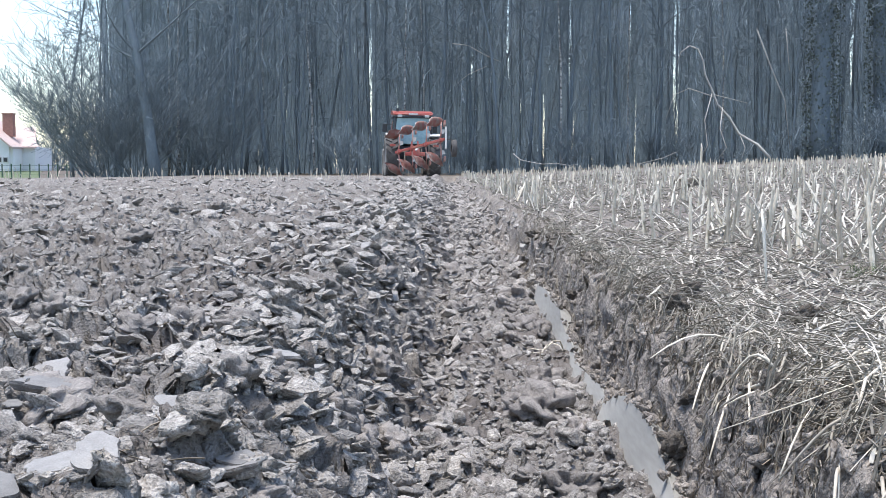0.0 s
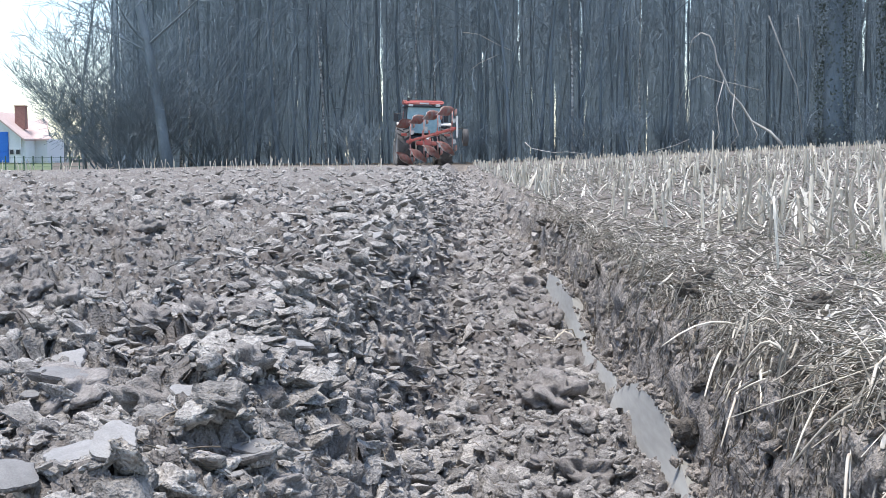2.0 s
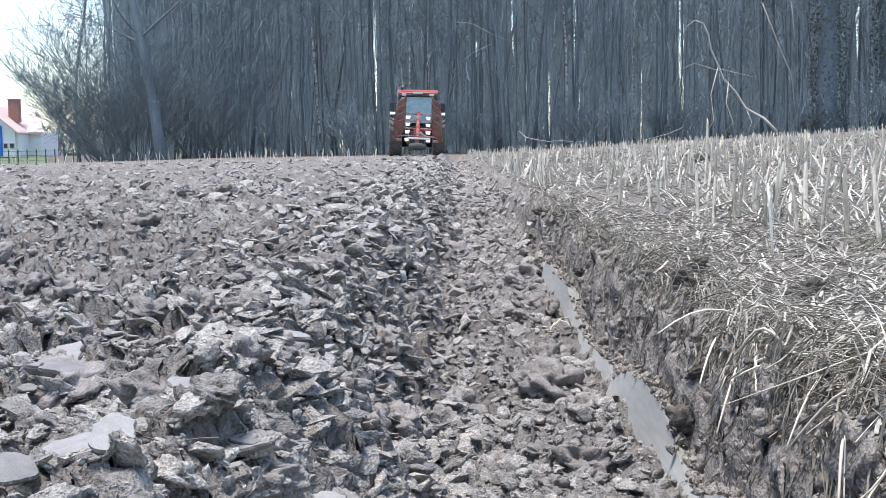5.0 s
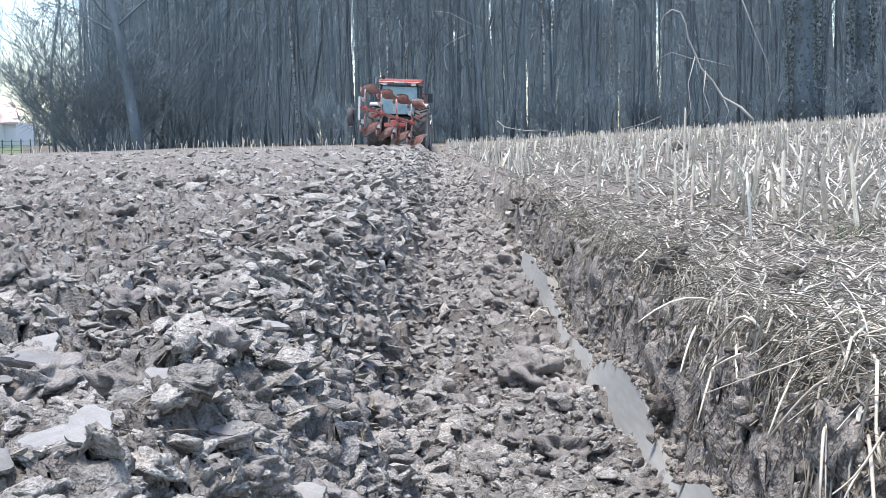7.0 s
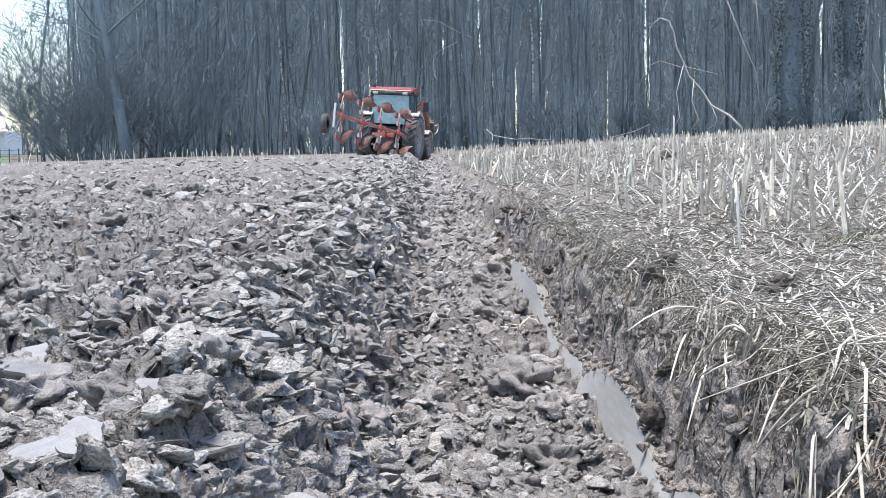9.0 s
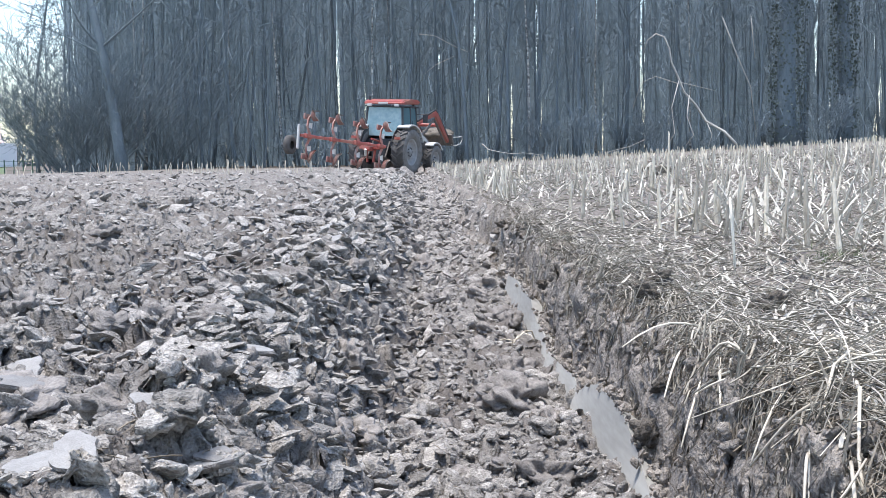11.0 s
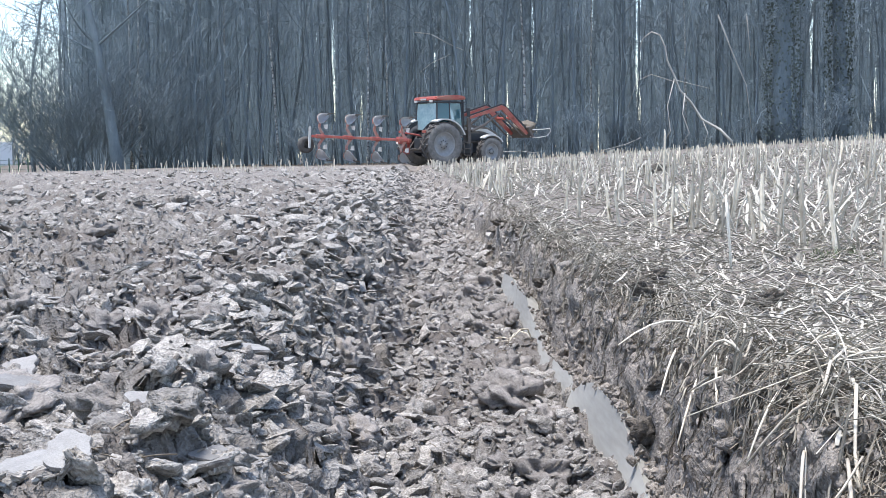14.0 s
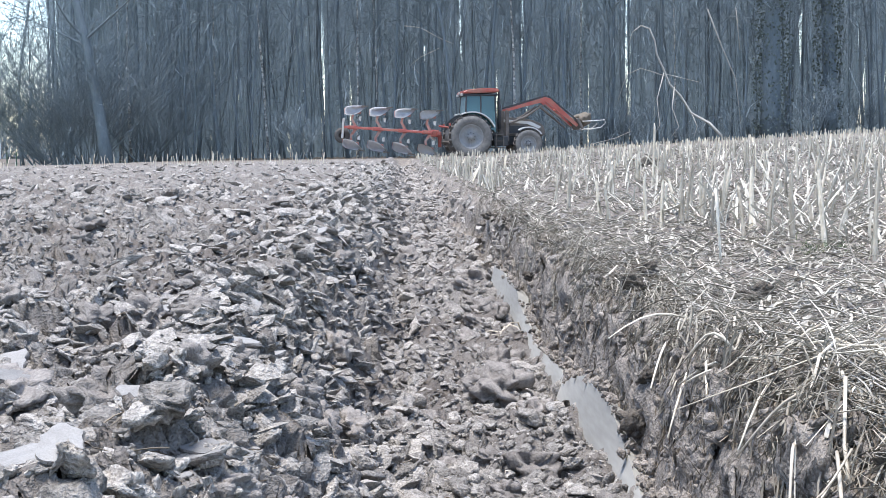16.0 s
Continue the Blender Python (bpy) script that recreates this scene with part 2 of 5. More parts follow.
def terrain(x, y):
    """The height of the ground at x, y: ploughed field, open furrow, its cut wall, stubble, a slight rise to the east."""
    r = np.hypot(x, y)
    near = 1 - 0.45 * step(14, 45, r)
    away = step(5, 14, r)
    mid = 1 - step(48, 70, r)
    bend = 0.035 * soft_noise(y * 0 + 3.3, y, 1.7, 11) + 0.022 * soft_noise(y * 0 + 7.7, y, 0.42, 12) + 0.012 * soft_noise(x, y, 0.15, 13)
    xs = x + bend
    soft = 0.010 * soft_noise(x, y, 0.05, 21) * near - 0.012 * np.abs(soft_noise(x, y, 0.028, 22)) * near - 0.007 * np.abs(soft_noise(x, y, 0.014, 23)) * (1 - step(2.5, 7, r))
    big, blocks, shards = lumps(x, y, 0.17, 31), lumps(x, y, 0.085, 41), lumps(x, y, 0.042, 51)
    rough = 0.028 * big * mid + 0.023 * blocks * near + 0.014 * shards * near + 0.008 * lumps(x, y, 0.019, 55) * (1 - step(4, 9, r))
    ridge = 0.020 * np.cos((xs + 0.31) * 2 * math.pi / 0.46) + 0.015 * soft_noise(x, y, 0.9, 61)
    crest = 0.060 * np.exp(-((xs + 0.31) / 0.10) ** 2) * mid
    ploughed = 0.018 + ridge * mid + crest + rough + soft
    floor = -0.255 + 0.012 * soft_noise(x, y, 0.4, 71) + (0.65 + 0.35 * away) * rough + soft + 0.05 * away * step(0.2, 0.42, xs)
    stubble = 0.016 * soft_noise(x, y, 0.25, 81) + 0.020 * lumps(x, y, 0.07, 82) * near + 0.012 * lumps(x, y, 0.19, 84) + 0.6 * soft
    bank = 0.035 * np.exp(-((xs - 0.58) / 0.10) ** 2) * (0.7 + 0.6 * soft_noise(x, y, 0.5, 91)) + 0.8 * rough * np.exp(-((xs - 0.56) / 0.12) ** 2)
    bank = bank + 0.045 * np.exp(-((x - 0.66) / 0.16) ** 2 - ((y - 1.75) / 0.4) ** 2)
    left = step(0.09 * away, -0.27 + 0.05 * away, xs + 0.045 * soft_noise(x, y, 0.22, 95) + 0.03 * soft_noise(x, y, 0.07, 93))
    ragged = 0.014 * soft_noise(x, y, 0.11, 96) + 0.012 * soft_noise(x, y, 0.5, 94) + 0.006 * soft_noise(x, y, 0.04, 92) - 0.030
    cut = step(WALL_X + 0.008, WALL_X + 0.065 + 0.09 * away, xs + ragged + 0.07 * away * soft_noise(x, y, 0.35, 90))
    z = floor * (1 - left) * (1 - cut) + ploughed * left + (stubble + bank) * cut
    end = step(-1.5, 1.5, y - field_end(x) + 0.6 * soft_noise(x, y, 1.3, 97))
    z = z * (1 - end) + 0.02 * soft_noise(x, y, 0.6, 98) * end
    rise = 0.042 * np.clip(x - 0.8, 0, 22)
    dip = 0.55 * step(-11, -16, x) * step(44, 70, y) * (1 - step(92, 118, y))
    return z + rise * step(0.8, 4.0, x + 0.03 * y) - dip


def terrain_at(x, y):
    return float(terrain(np.array([x], dtype=float), np.array([y], dtype=float))[0])


def ground():
    radii = [0.0, 0.002, 0.35]
    r = 0.7
    while r < 75:
        radii.append(r)
        r *= 1.0055
    while r < 4000:
        radii.append(r)
        r *= 1.16
    radii = np.array(radii[1:])
    fine = np.arange(-23.6, 23.601, 0.070)
    coarse = np.arange(28, 332.1, 4.0)
    ang = np.radians(np.concatenate([fine, coarse]))
    A, R = np.meshgrid(ang, radii)
    X, Y = R * np.sin(A), R * np.cos(A)
    Z = terrain(X, Y)
    # broken faces overhang and fray sideways
    fray = (1 - step(10, 30, R)) * np.where(X > WALL_X - 0.02, step(-0.21, -0.13, Z) * (1 - 0.8 * step(0.55, 0.75, X)), 1.0)
    U, W = Y + 0.3 * X, Z * 1.4
    S = X - 0.3 * Y
    X = X + fray * (0.020 * soft_noise(U, W, 0.06, 111) + 0.014 * soft_noise(U, W, 0.022, 112) + 0.006 * soft_noise(U, W, 0.009, 113))
    Y = Y + fray * (0.016 * soft_noise(S, W, 0.05, 114) + 0.012 * soft_noise(S, W, 0.02, 115))
    nr, na = X.shape
    verts = np.stack([X, Y, Z], -1).reshape(-1, 3)
    i, j = np.meshgrid(np.arange(nr - 1), np.arange(na), indexing="ij")
    k = (j + 1) % na
    faces = np.stack([i * na + j, i * na + k, (i + 1) * na + k, (i + 1) * na + j], -1).reshape(-1, 4)
    ob = arrays("ground", verts, faces, (M_SOIL, M_CUT, M_MULCH, M_LITTER, M_GRASS, M_TOPSOIL), smooth=True)
    c = verts[faces].mean(1)
    x, y, z = c.T
    bend = 0.035 * soft_noise(y * 0 + 3.3, y, 1.7, 11) + 0.022 * soft_noise(y * 0 + 7.7, y, 0.42, 12) + 0.012 * soft_noise(x, y, 0.15, 13)
    xs = x + bend
    kind = np.zeros(len(c), dtype=np.int32)
    kind[(xs > WALL_X + 0.13 + 0.07 * soft_noise(x, y, 0.15, 99))] = 2
    kind[(xs > WALL_X + 0.015) & (xs < WALL_X + 0.16 + 0.08 * soft_noise(x, y, 0.2, 101))] = 5
    kind[y > field_end(x) + 1.0 * soft_noise(x, y, 2.0, 78)] = 2
    kind[(y > WOOD_EDGE - 1)] = 3
    kind[(y > 45) & (x < -0.31 * y - 1)] = 4
    ob.data.polygons.foreach_set("material_index", kind)
    tagged(ob, "grey-brown ploughed clay field with an open furrow beside pale maize stubble", "ground", kind="structure")


ground()


def wall_bend(y):
    return 0.035 * soft_noise(y * 0 + 3.3, y, 1.7, 11) + 0.022 * soft_noise(y * 0 + 7.7, y, 0.42, 12)


def wall_top(y):
    """The height at which the smooth face ends under the broken topsoil."""
    top = 0.048 + 0.065 * soft_noise(y * 0 + 2.2, y, 0.55, 77) + 0.016 * soft_noise(y * 0 + 4.4, y, 0.13, 79)
    return -0.25 + np.clip(top, -0.03, 0.085) * (1 - step(5, 10, y)) - 0.04 * step(5, 10, y)


def furrow_wall():
    """The band that the plough cut smooth along the foot of the bank, with a ragged upper edge."""
    y = np.arange(1.0, 16.0, 0.012)
    nz = 9
    v = np.linspace(0, 1, nz)
    Y, V = np.meshgrid(y, v, indexing="ij")
    bend = wall_bend(Y)
    Z = -0.30 + V * (wall_top(Y) + 0.30)
    X = WALL_X - 0.014 - bend + 0.030 * V
    front = np.stack([X, Y, Z], -1)
    back = front + np.array([0.05, 0, -0.035])
    ny = len(y)
    verts = np.concatenate([front.reshape(-1, 3), back.reshape(-1, 3)])
    i, j = np.meshgrid(np.arange(ny - 1), np.arange(nz - 1), indexing="ij")
    f = np.stack([i * nz + j, i * nz + j + 1, (i + 1) * nz + j + 1, (i + 1) * nz + j], -1).reshape(-1, 4)
    n0 = ny * nz
    k = np.arange(ny - 1)
    rim = np.stack([k * nz + nz - 1, n0 + k * nz + nz - 1, n0 + (k + 1) * nz + nz - 1, (k + 1) * nz + nz - 1], -1)
    ob = arrays("furrow_wall", verts, np.concatenate([f, f[:, ::-1] + n0, rim]), M_CUT)
    tagged(ob, "smooth grey clay face cut by the plough at the furrow side", "furrow wall", kind="structure")


furrow_wall()


# ---- clods and slabs of soil ----
def clod_shape(seed, flat=0.7, sub=2):
    """A broken lump of clay: a ball cut by random planes."""
    rnd = random.Random(seed)
    bm = bmesh.new()
    bmesh.ops.create_icosphere(bm, subdivisions=sub, radius=1.0)
    cuts = [(Vector((rnd.gauss(0, 1), rnd.gauss(0, 1), rnd.gauss(0, 1))).normalized(), rnd.uniform(0.45, 0.8)) for _ in range(7)]
    off = Vector((rnd.uniform(0, 50), rnd.uniform(0, 50), 0))
    for v in bm.verts:
        way = v.co.normalized()
        v.co *= 1.0 + 0.55 * noise.noise(way * 1.5 + off) + 0.38 * noise.noise(way * 3.4 + off)
        for n, d in cuts:
            e = v.co.dot(n) - d
            if e > 0:
                v.co -= n * e * 0.9
        v.co += way * (0.13 * noise.noise(way * 6 + off) + ((0.16 * noise.noise(way * 9 + off) + 0.09 * noise.noise(way * 18 + off)) if sub > 2 else 0))
        v.co.z *= flat
        v.co.x *= rnd.uniform(0.97, 1.03)
    return bm


def crumb_shape(seed, flat=1.0, sub=3):
    """A crumbly lump of wet clay: knobbly, folded and torn, with one or two broken faces."""
    rnd = random.Random(seed)
    bm = bmesh.new()
    bmesh.ops.create_icosphere(bm, subdivisions=sub, radius=1.0)
    cuts = [(Vector((rnd.gauss(0, 1), rnd.gauss(0, 1), rnd.gauss(0, 1))).normalized(), rnd.uniform(0.5, 0.8)) for _ in range(3)]
    off = Vector((rnd.uniform(0, 50), rnd.uniform(0, 50), 0))
    for v in bm.verts:
        way = v.co.normalized()
        v.co *= 0.85 + 0.65 * noise.noise(way * 1.4 + off) + 0.45 * noise.noise(way * 3.0 + off)
        for n, d in cuts:
            e = v.co.dot(n) - d
            if e > 0:
                v.co -= n * e * 0.75
        v.co += way * (0.30 * (0.35 - abs(noise.noise(way * 3.6 + off))))
        if sub > 2:
            v.co += way * (0.26 * (0.3 - abs(noise.noise(way * 7.5 + off))) + 0.08 * noise.noise(way * 15 + off))
        v.co.z *= flat
    return bm


def pile(name, x, y, size, sub, material, label, seed, flat=(1.25, 1.0, 0.62), z=None, smooth=True, crumbly=False, tilt=0.5, sunk=0.3):
    """Many broken lumps in one mesh, half sunk in the ground, each turned at random."""
    rng = np.random.default_rng(seed)
    shapes = []
    for k in range(12):
        bm = (crumb_shape if k % 3 == 0 and crumbly else clod_shape)(seed * 20 + k, 1.0, sub)
        bm.verts.index_update()
        shapes.append((np.array([v.co for v in bm.verts]), np.array([[v.index for v in f.verts] for f in bm.faces])))
        bm.free()
    z = terrain(x, y) if z is None else z
    V, F, off = [], [], 0
    wide = np.array(flat)
    for i in range(len(x)):
        v, f = shapes[i % 12]
        q = np.array(Euler(rng.uniform(0, 6.3, 3)).to_matrix())
        w = np.array(Euler((rng.normal(0, tilt), rng.normal(0, tilt), rng.uniform(0, 6.3))).to_matrix())
        V.append((v @ q * (size[i] * wide * rng.uniform(0.65, 1.4, 3))) @ w.T + (x[i], y[i], z[i] + size[i] * (rng.uniform(0, 0.85) - sunk)))
        F.append(f + off)
        off += len(v)
    ob = arrays(name, np.concatenate(V), np.concatenate(F), material, smooth=smooth)
    return tagged(ob, label, "soil", kind="stuff")


def scatter_clods():
    rng = np.random.default_rng(5)
    n = 23000
    r = 0.95 * np.exp(rng.random(n) * math.log(40 / 0.95))
    a = np.radians(np.where(rng.random(n) < 0.85, rng.uniform(-23, 14, n), rng.uniform(-75, 30, n)))
    x, y = r * np.sin(a), r * np.cos(a)
    ok = x < WALL_X - 0.05
    x, y, r = x[ok], y[ok], r[ok]
    size = (0.0068 + 0.021 * rng.random(len(x)) ** 4.5) * (0.75 + 0.13 * np.minimum(r, 9) + 0.04 * np.maximum(r - 9, 0))
    big = (y < 3.6) & (size > 0.0125)
    pile("soil_lumps", x[big], y[big], size[big], 3, M_CLOD, "broken grey-brown clay lumps over the near ploughed soil", 1, (1.35, 1.0, 0.6), crumbly=True, tilt=0.35, sunk=0.45)
    far = ~big & (y > 6) & ((x < -0.05) | (size < 0.028))
    mid = ~big & (y <= 6) & (size > 0.008) & (size < 0.019)
    pile("soil_lumps", x[far], y[far], size[far] * 1.05, 1, M_CLOD, "broken grey-brown clay lumps out on the ploughed field", 7, (1.6, 1.1, 0.42), smooth=False, tilt=0.35, sunk=0.2)
    pile("soil_lumps", x[mid], y[mid], size[mid], 2, M_CLOD, "broken grey-brown clay lumps over the ploughed field", 4, (1.5, 1.1, 0.42), tilt=0.35)
    n = 26000
    r = 0.95 * np.exp(rng.random(n) * math.log(14 / 0.95))
    a = np.radians(rng.uniform(-23, 20, n))
    x, y = r * np.sin(a), r * np.cos(a)
    ok = x < WALL_X - 0.02
    x, y, r = x[ok], y[ok], r[ok]
    pile("soil_crumbs", x, y, (0.003 + 0.008 * rng.random(len(x)) ** 2) * (0.75 + 0.12 * r), 1, M_CLOD, "loose grey-brown clay crumbs strewn over the ploughed field", 2, (1.4, 1.0, 0.65), smooth=False)
    # overlapping flakes of the last furrow slice on its crest and flank, and lumps on the furrow floor
    n = 11000
    y = 1.8 * np.exp(rng.random(n) * math.log(30 / 1.8))
    x = rng.normal(-0.24, 0.17, n) - 0.35 * (rng.random(n) < 0.25)
    ok = x < 0.1
    x, y = x[ok], y[ok]
    pile("slice_flakes", x, y, (0.006 + 0.022 * rng.random(len(x)) ** 2.5) * (0.8 + 0.07 * np.minimum(y, 12)), 1, M_CLOD, "flaky pale clay along the last furrow slice", 9, (1.6, 1.1, 0.38), smooth=False, tilt=0.4, sunk=0.15)
    n = 1500
    y = 1.8 * np.exp(rng.random(n) * math.log(34 / 1.8))
    pile("floor_lumps", rng.uniform(0.0, 0.42, n), y, (0.005 + 0.020 * rng.random(n) ** 3) * (0.8 + 0.08 * np.minimum(y, 12)), 2, M_CLOD, "crumbled clay lumps along the furrow floor", 10, (1.3, 1.0, 0.65), crumbly=True)
    n = 3600
    y = 6 * np.exp(rng.random(n) * math.log(48 / 6))
    pile("floor_lumps", rng.uniform(-0.05, 0.55, n), y, (0.010 + 0.030 * rng.random(n) ** 2.5) * (0.8 + 0.04 * np.minimum(y, 20)), 1, M_CLOD, "crumbled clay lumps far along the furrow", 11, (1.4, 1.0, 0.55), smooth=False)
    n = 2800
    y = 1.2 * np.exp(rng.random(n) * math.log(7 / 1.2))
    x = WALL_X + rng.normal(0.06, 0.04, n) - wall_bend(y)
    ok = x > WALL_X + 0.015
    x, y = x[ok], y[ok]
    pile("bank_crumbs", x, y, (0.004 + 0.011 * rng.random(len(x)) ** 2.5) * (0.8 + 0.1 * np.minimum(y, 5)), 2, M_TOPSOIL, "dark crumbly topsoil broken from the furrow bank", 3, (1.0, 1.2, 0.9), crumbly=True)
    n = 700
    y = 1.2 * np.exp(rng.random(n) * math.log(14 / 1.2))
    size = (0.003 + 0.010 * rng.random(n) ** 2) * (0.8 + 0.1 * np.minimum(y, 5))
    x = WALL_X + 0.022 - wall_bend(y) + rng.normal(0.006, 0.008, n)
    pile("rim_crumbs", x, y, size, 1, M_TOPSOIL, "crumbs of topsoil resting on the cut clay face", 6, (1.0, 1.2, 0.8), z=wall_top(y) - 0.002 + 0.006 * rng.random(n), smooth=False)


scatter_clods()


def clods():
    rnd = random.Random(8)
    shapes = []
    for s in range(9):
        ob = part("soil_clod", crumb_shape(40 + s, rnd.uniform(0.6, 0.8), 4), M_LUMP, smooth=True)
        tagged(ob, "broken lump of grey-brown clay lying on the ploughed soil", "clod", "clods on the ploughed field")
        shapes.append(ob)
    # the larger ones on the furrow's floor and its flank: x, y, half width
    spots = [(0.25, 2.55, 0.075), (0.24, 3.20, 0.085), (0.10, 2.55, 0.035), (0.34, 4.9, 0.08), (0.10, 5.6, 0.07), (0.22, 4.2, 0.045),
             (0.30, 3.75, 0.06), (0.02, 3.9, 0.05), (0.36, 6.1, 0.09), (0.05, 7.4, 0.08), (0.2, 3.0, 0.03), (0.38, 2.2, 0.04),
             (-0.02, 2.9, 0.045), (0.16, 2.05, 0.04), (0.33, 2.95, 0.035), (-0.18, 2.3, 0.05), (-0.3, 1.75, 0.045), (-0.62, 2.0, 0.06)]
    for _ in range(120):
        y = 1.25 * math.exp(rnd.random() * math.log(14 / 1.25))
        x = rnd.uniform(-0.40 * y, min(0.4, 0.3 * y))
        spots.append((x, y, rnd.uniform(0.018, 0.045) + 0.003 * y))
    for i, (x, y, s) in enumerate(spots):
        m = pose(x, y, terrain_at(x, y) + s * 0.12, rnd.uniform(-25, 25), rnd.uniform(-25, 25), rnd.uniform(0, 360))
        ob = shapes[i] if i < 9 else copy_thing(shapes[i % 9], m)
        ob.matrix_basis = m @ Matrix.Diagonal((s * rnd.uniform(0.85, 1.3), s * rnd.uniform(0.8, 1.1), s, 1))


clods()


def turf_clods():
    """Dark lumps of topsoil and roots that have slid from the bank or lie on the stubble."""
    rnd = random.Random(31)
    shapes = []
    for k in range(5):
        ob = part("turf_clod", crumb_shape(600 + k, rnd.uniform(0.6, 0.9), 4), M_TURF, smooth=True)
        tagged(ob, "dark crumbly lump of topsoil and roots on the furrow bank", "turf clod", "turf clods of the bank")
        shapes.append(ob)
    spots = [(0.83, 3.0, 0.045), (0.62, 3.35, 0.05), (0.88, 3.05, 0.03), (0.47, 2.45, 0.05), (0.25, 3.22, 0.06), (0.31, 3.1, 0.04), (1.1, 2.35, 0.03), (0.44, 2.75, 0.035),
             (0.72, 1.62, 0.025), (0.66, 1.5, 0.028), (0.80, 1.75, 0.025), (0.60, 1.72, 0.03), (0.56, 1.95, 0.03), (0.70, 2.05, 0.025)]
    for _ in range(34):
        y = rnd.uniform(1.35, 7.5)
        spots.append((WALL_X + rnd.uniform(0.05, 0.30), y, rnd.uniform(0.015, 0.035) + 0.003 * y))
    for i, (x, y, s) in enumerate(spots):
        m = pose(x, y, terrain_at(x, y) + s * 0.25, rnd.uniform(-25, 25), rnd.uniform(-25, 25), rnd.uniform(0, 360))
        ob = shapes[i] if i < 5 else copy_thing(shapes[i % 5], m)
        ob.matrix_basis = m @ Matrix.Diagonal((s * rnd.uniform(0.9, 1.3), s * rnd.uniform(0.8, 1.1), s * 0.9, 1))


turf_clods()


def slab_shape(seed):
    """A broken plate of the furrow slice: a jagged outline, a smeared, nearly flat top and a crumbly underside."""
    rnd = random.Random(seed + 900)
    corners = [(2 * math.pi * (k + rnd.uniform(-0.35, 0.35)) / 6, rnd.uniform(0.7, 1.25)) for k in range(6)]
    n = 28

    def reach(a):
        for (a0, r0), (a1, r1) in zip(corners, corners[1:] + [(corners[0][0] + 2 * math.pi, corners[0][1])]):
            for turn in (0, 2 * math.pi):
                if a0 <= a + turn < a1:
                    p, q = (r0 * math.cos(a0), r0 * math.sin(a0)), (r1 * math.cos(a1), r1 * math.sin(a1))
                    across = math.cos(a) * (q[1] - p[1]) - math.sin(a) * (q[0] - p[0])
                    return max(0.35, min(1.2, (p[0] * q[1] - p[1] * q[0]) / across)) if across > 0.05 else 0.5
        return 0.8
    bm = bmesh.new()
    off = Vector((seed * 7.1, 3.3, 0))
    edge = [reach(2 * math.pi * k / n) * rnd.uniform(0.92, 1.06) for k in range(n)]
    rings = []
    for share, z, rough in ((0.45, 0.16, 0.03), (0.8, 0.14, 0.04), (0.97, 0.10, 0.03), (1.0, -0.06, 0.07), (0.82, -0.30, 0.14), (0.4, -0.5, 0.1)):
        row = []
        for k in range(n):
            a = 2 * math.pi * k / n
            p = Vector((math.cos(a), math.sin(a), 0)) * edge[k] * share
            p *= 1 + (rough * noise.noise(p * 4 + off + Vector((0, 0, z * 9))) if z < 0.1 else 0)
            p.z = z + rough * noise.noise(p * 2.2 + off)
            row.append(bm.verts.new(p))
        rings.append(row)
    bm.faces.new(rings[0])
    for r0, r1 in zip(rings, rings[1:]):
        for k in range(n):
            bm.faces.new((r0[k], r1[k], r1[(k + 1) % n], r0[(k + 1) % n]))
    bm.faces.new(rings[-1][::-1])
    return bm


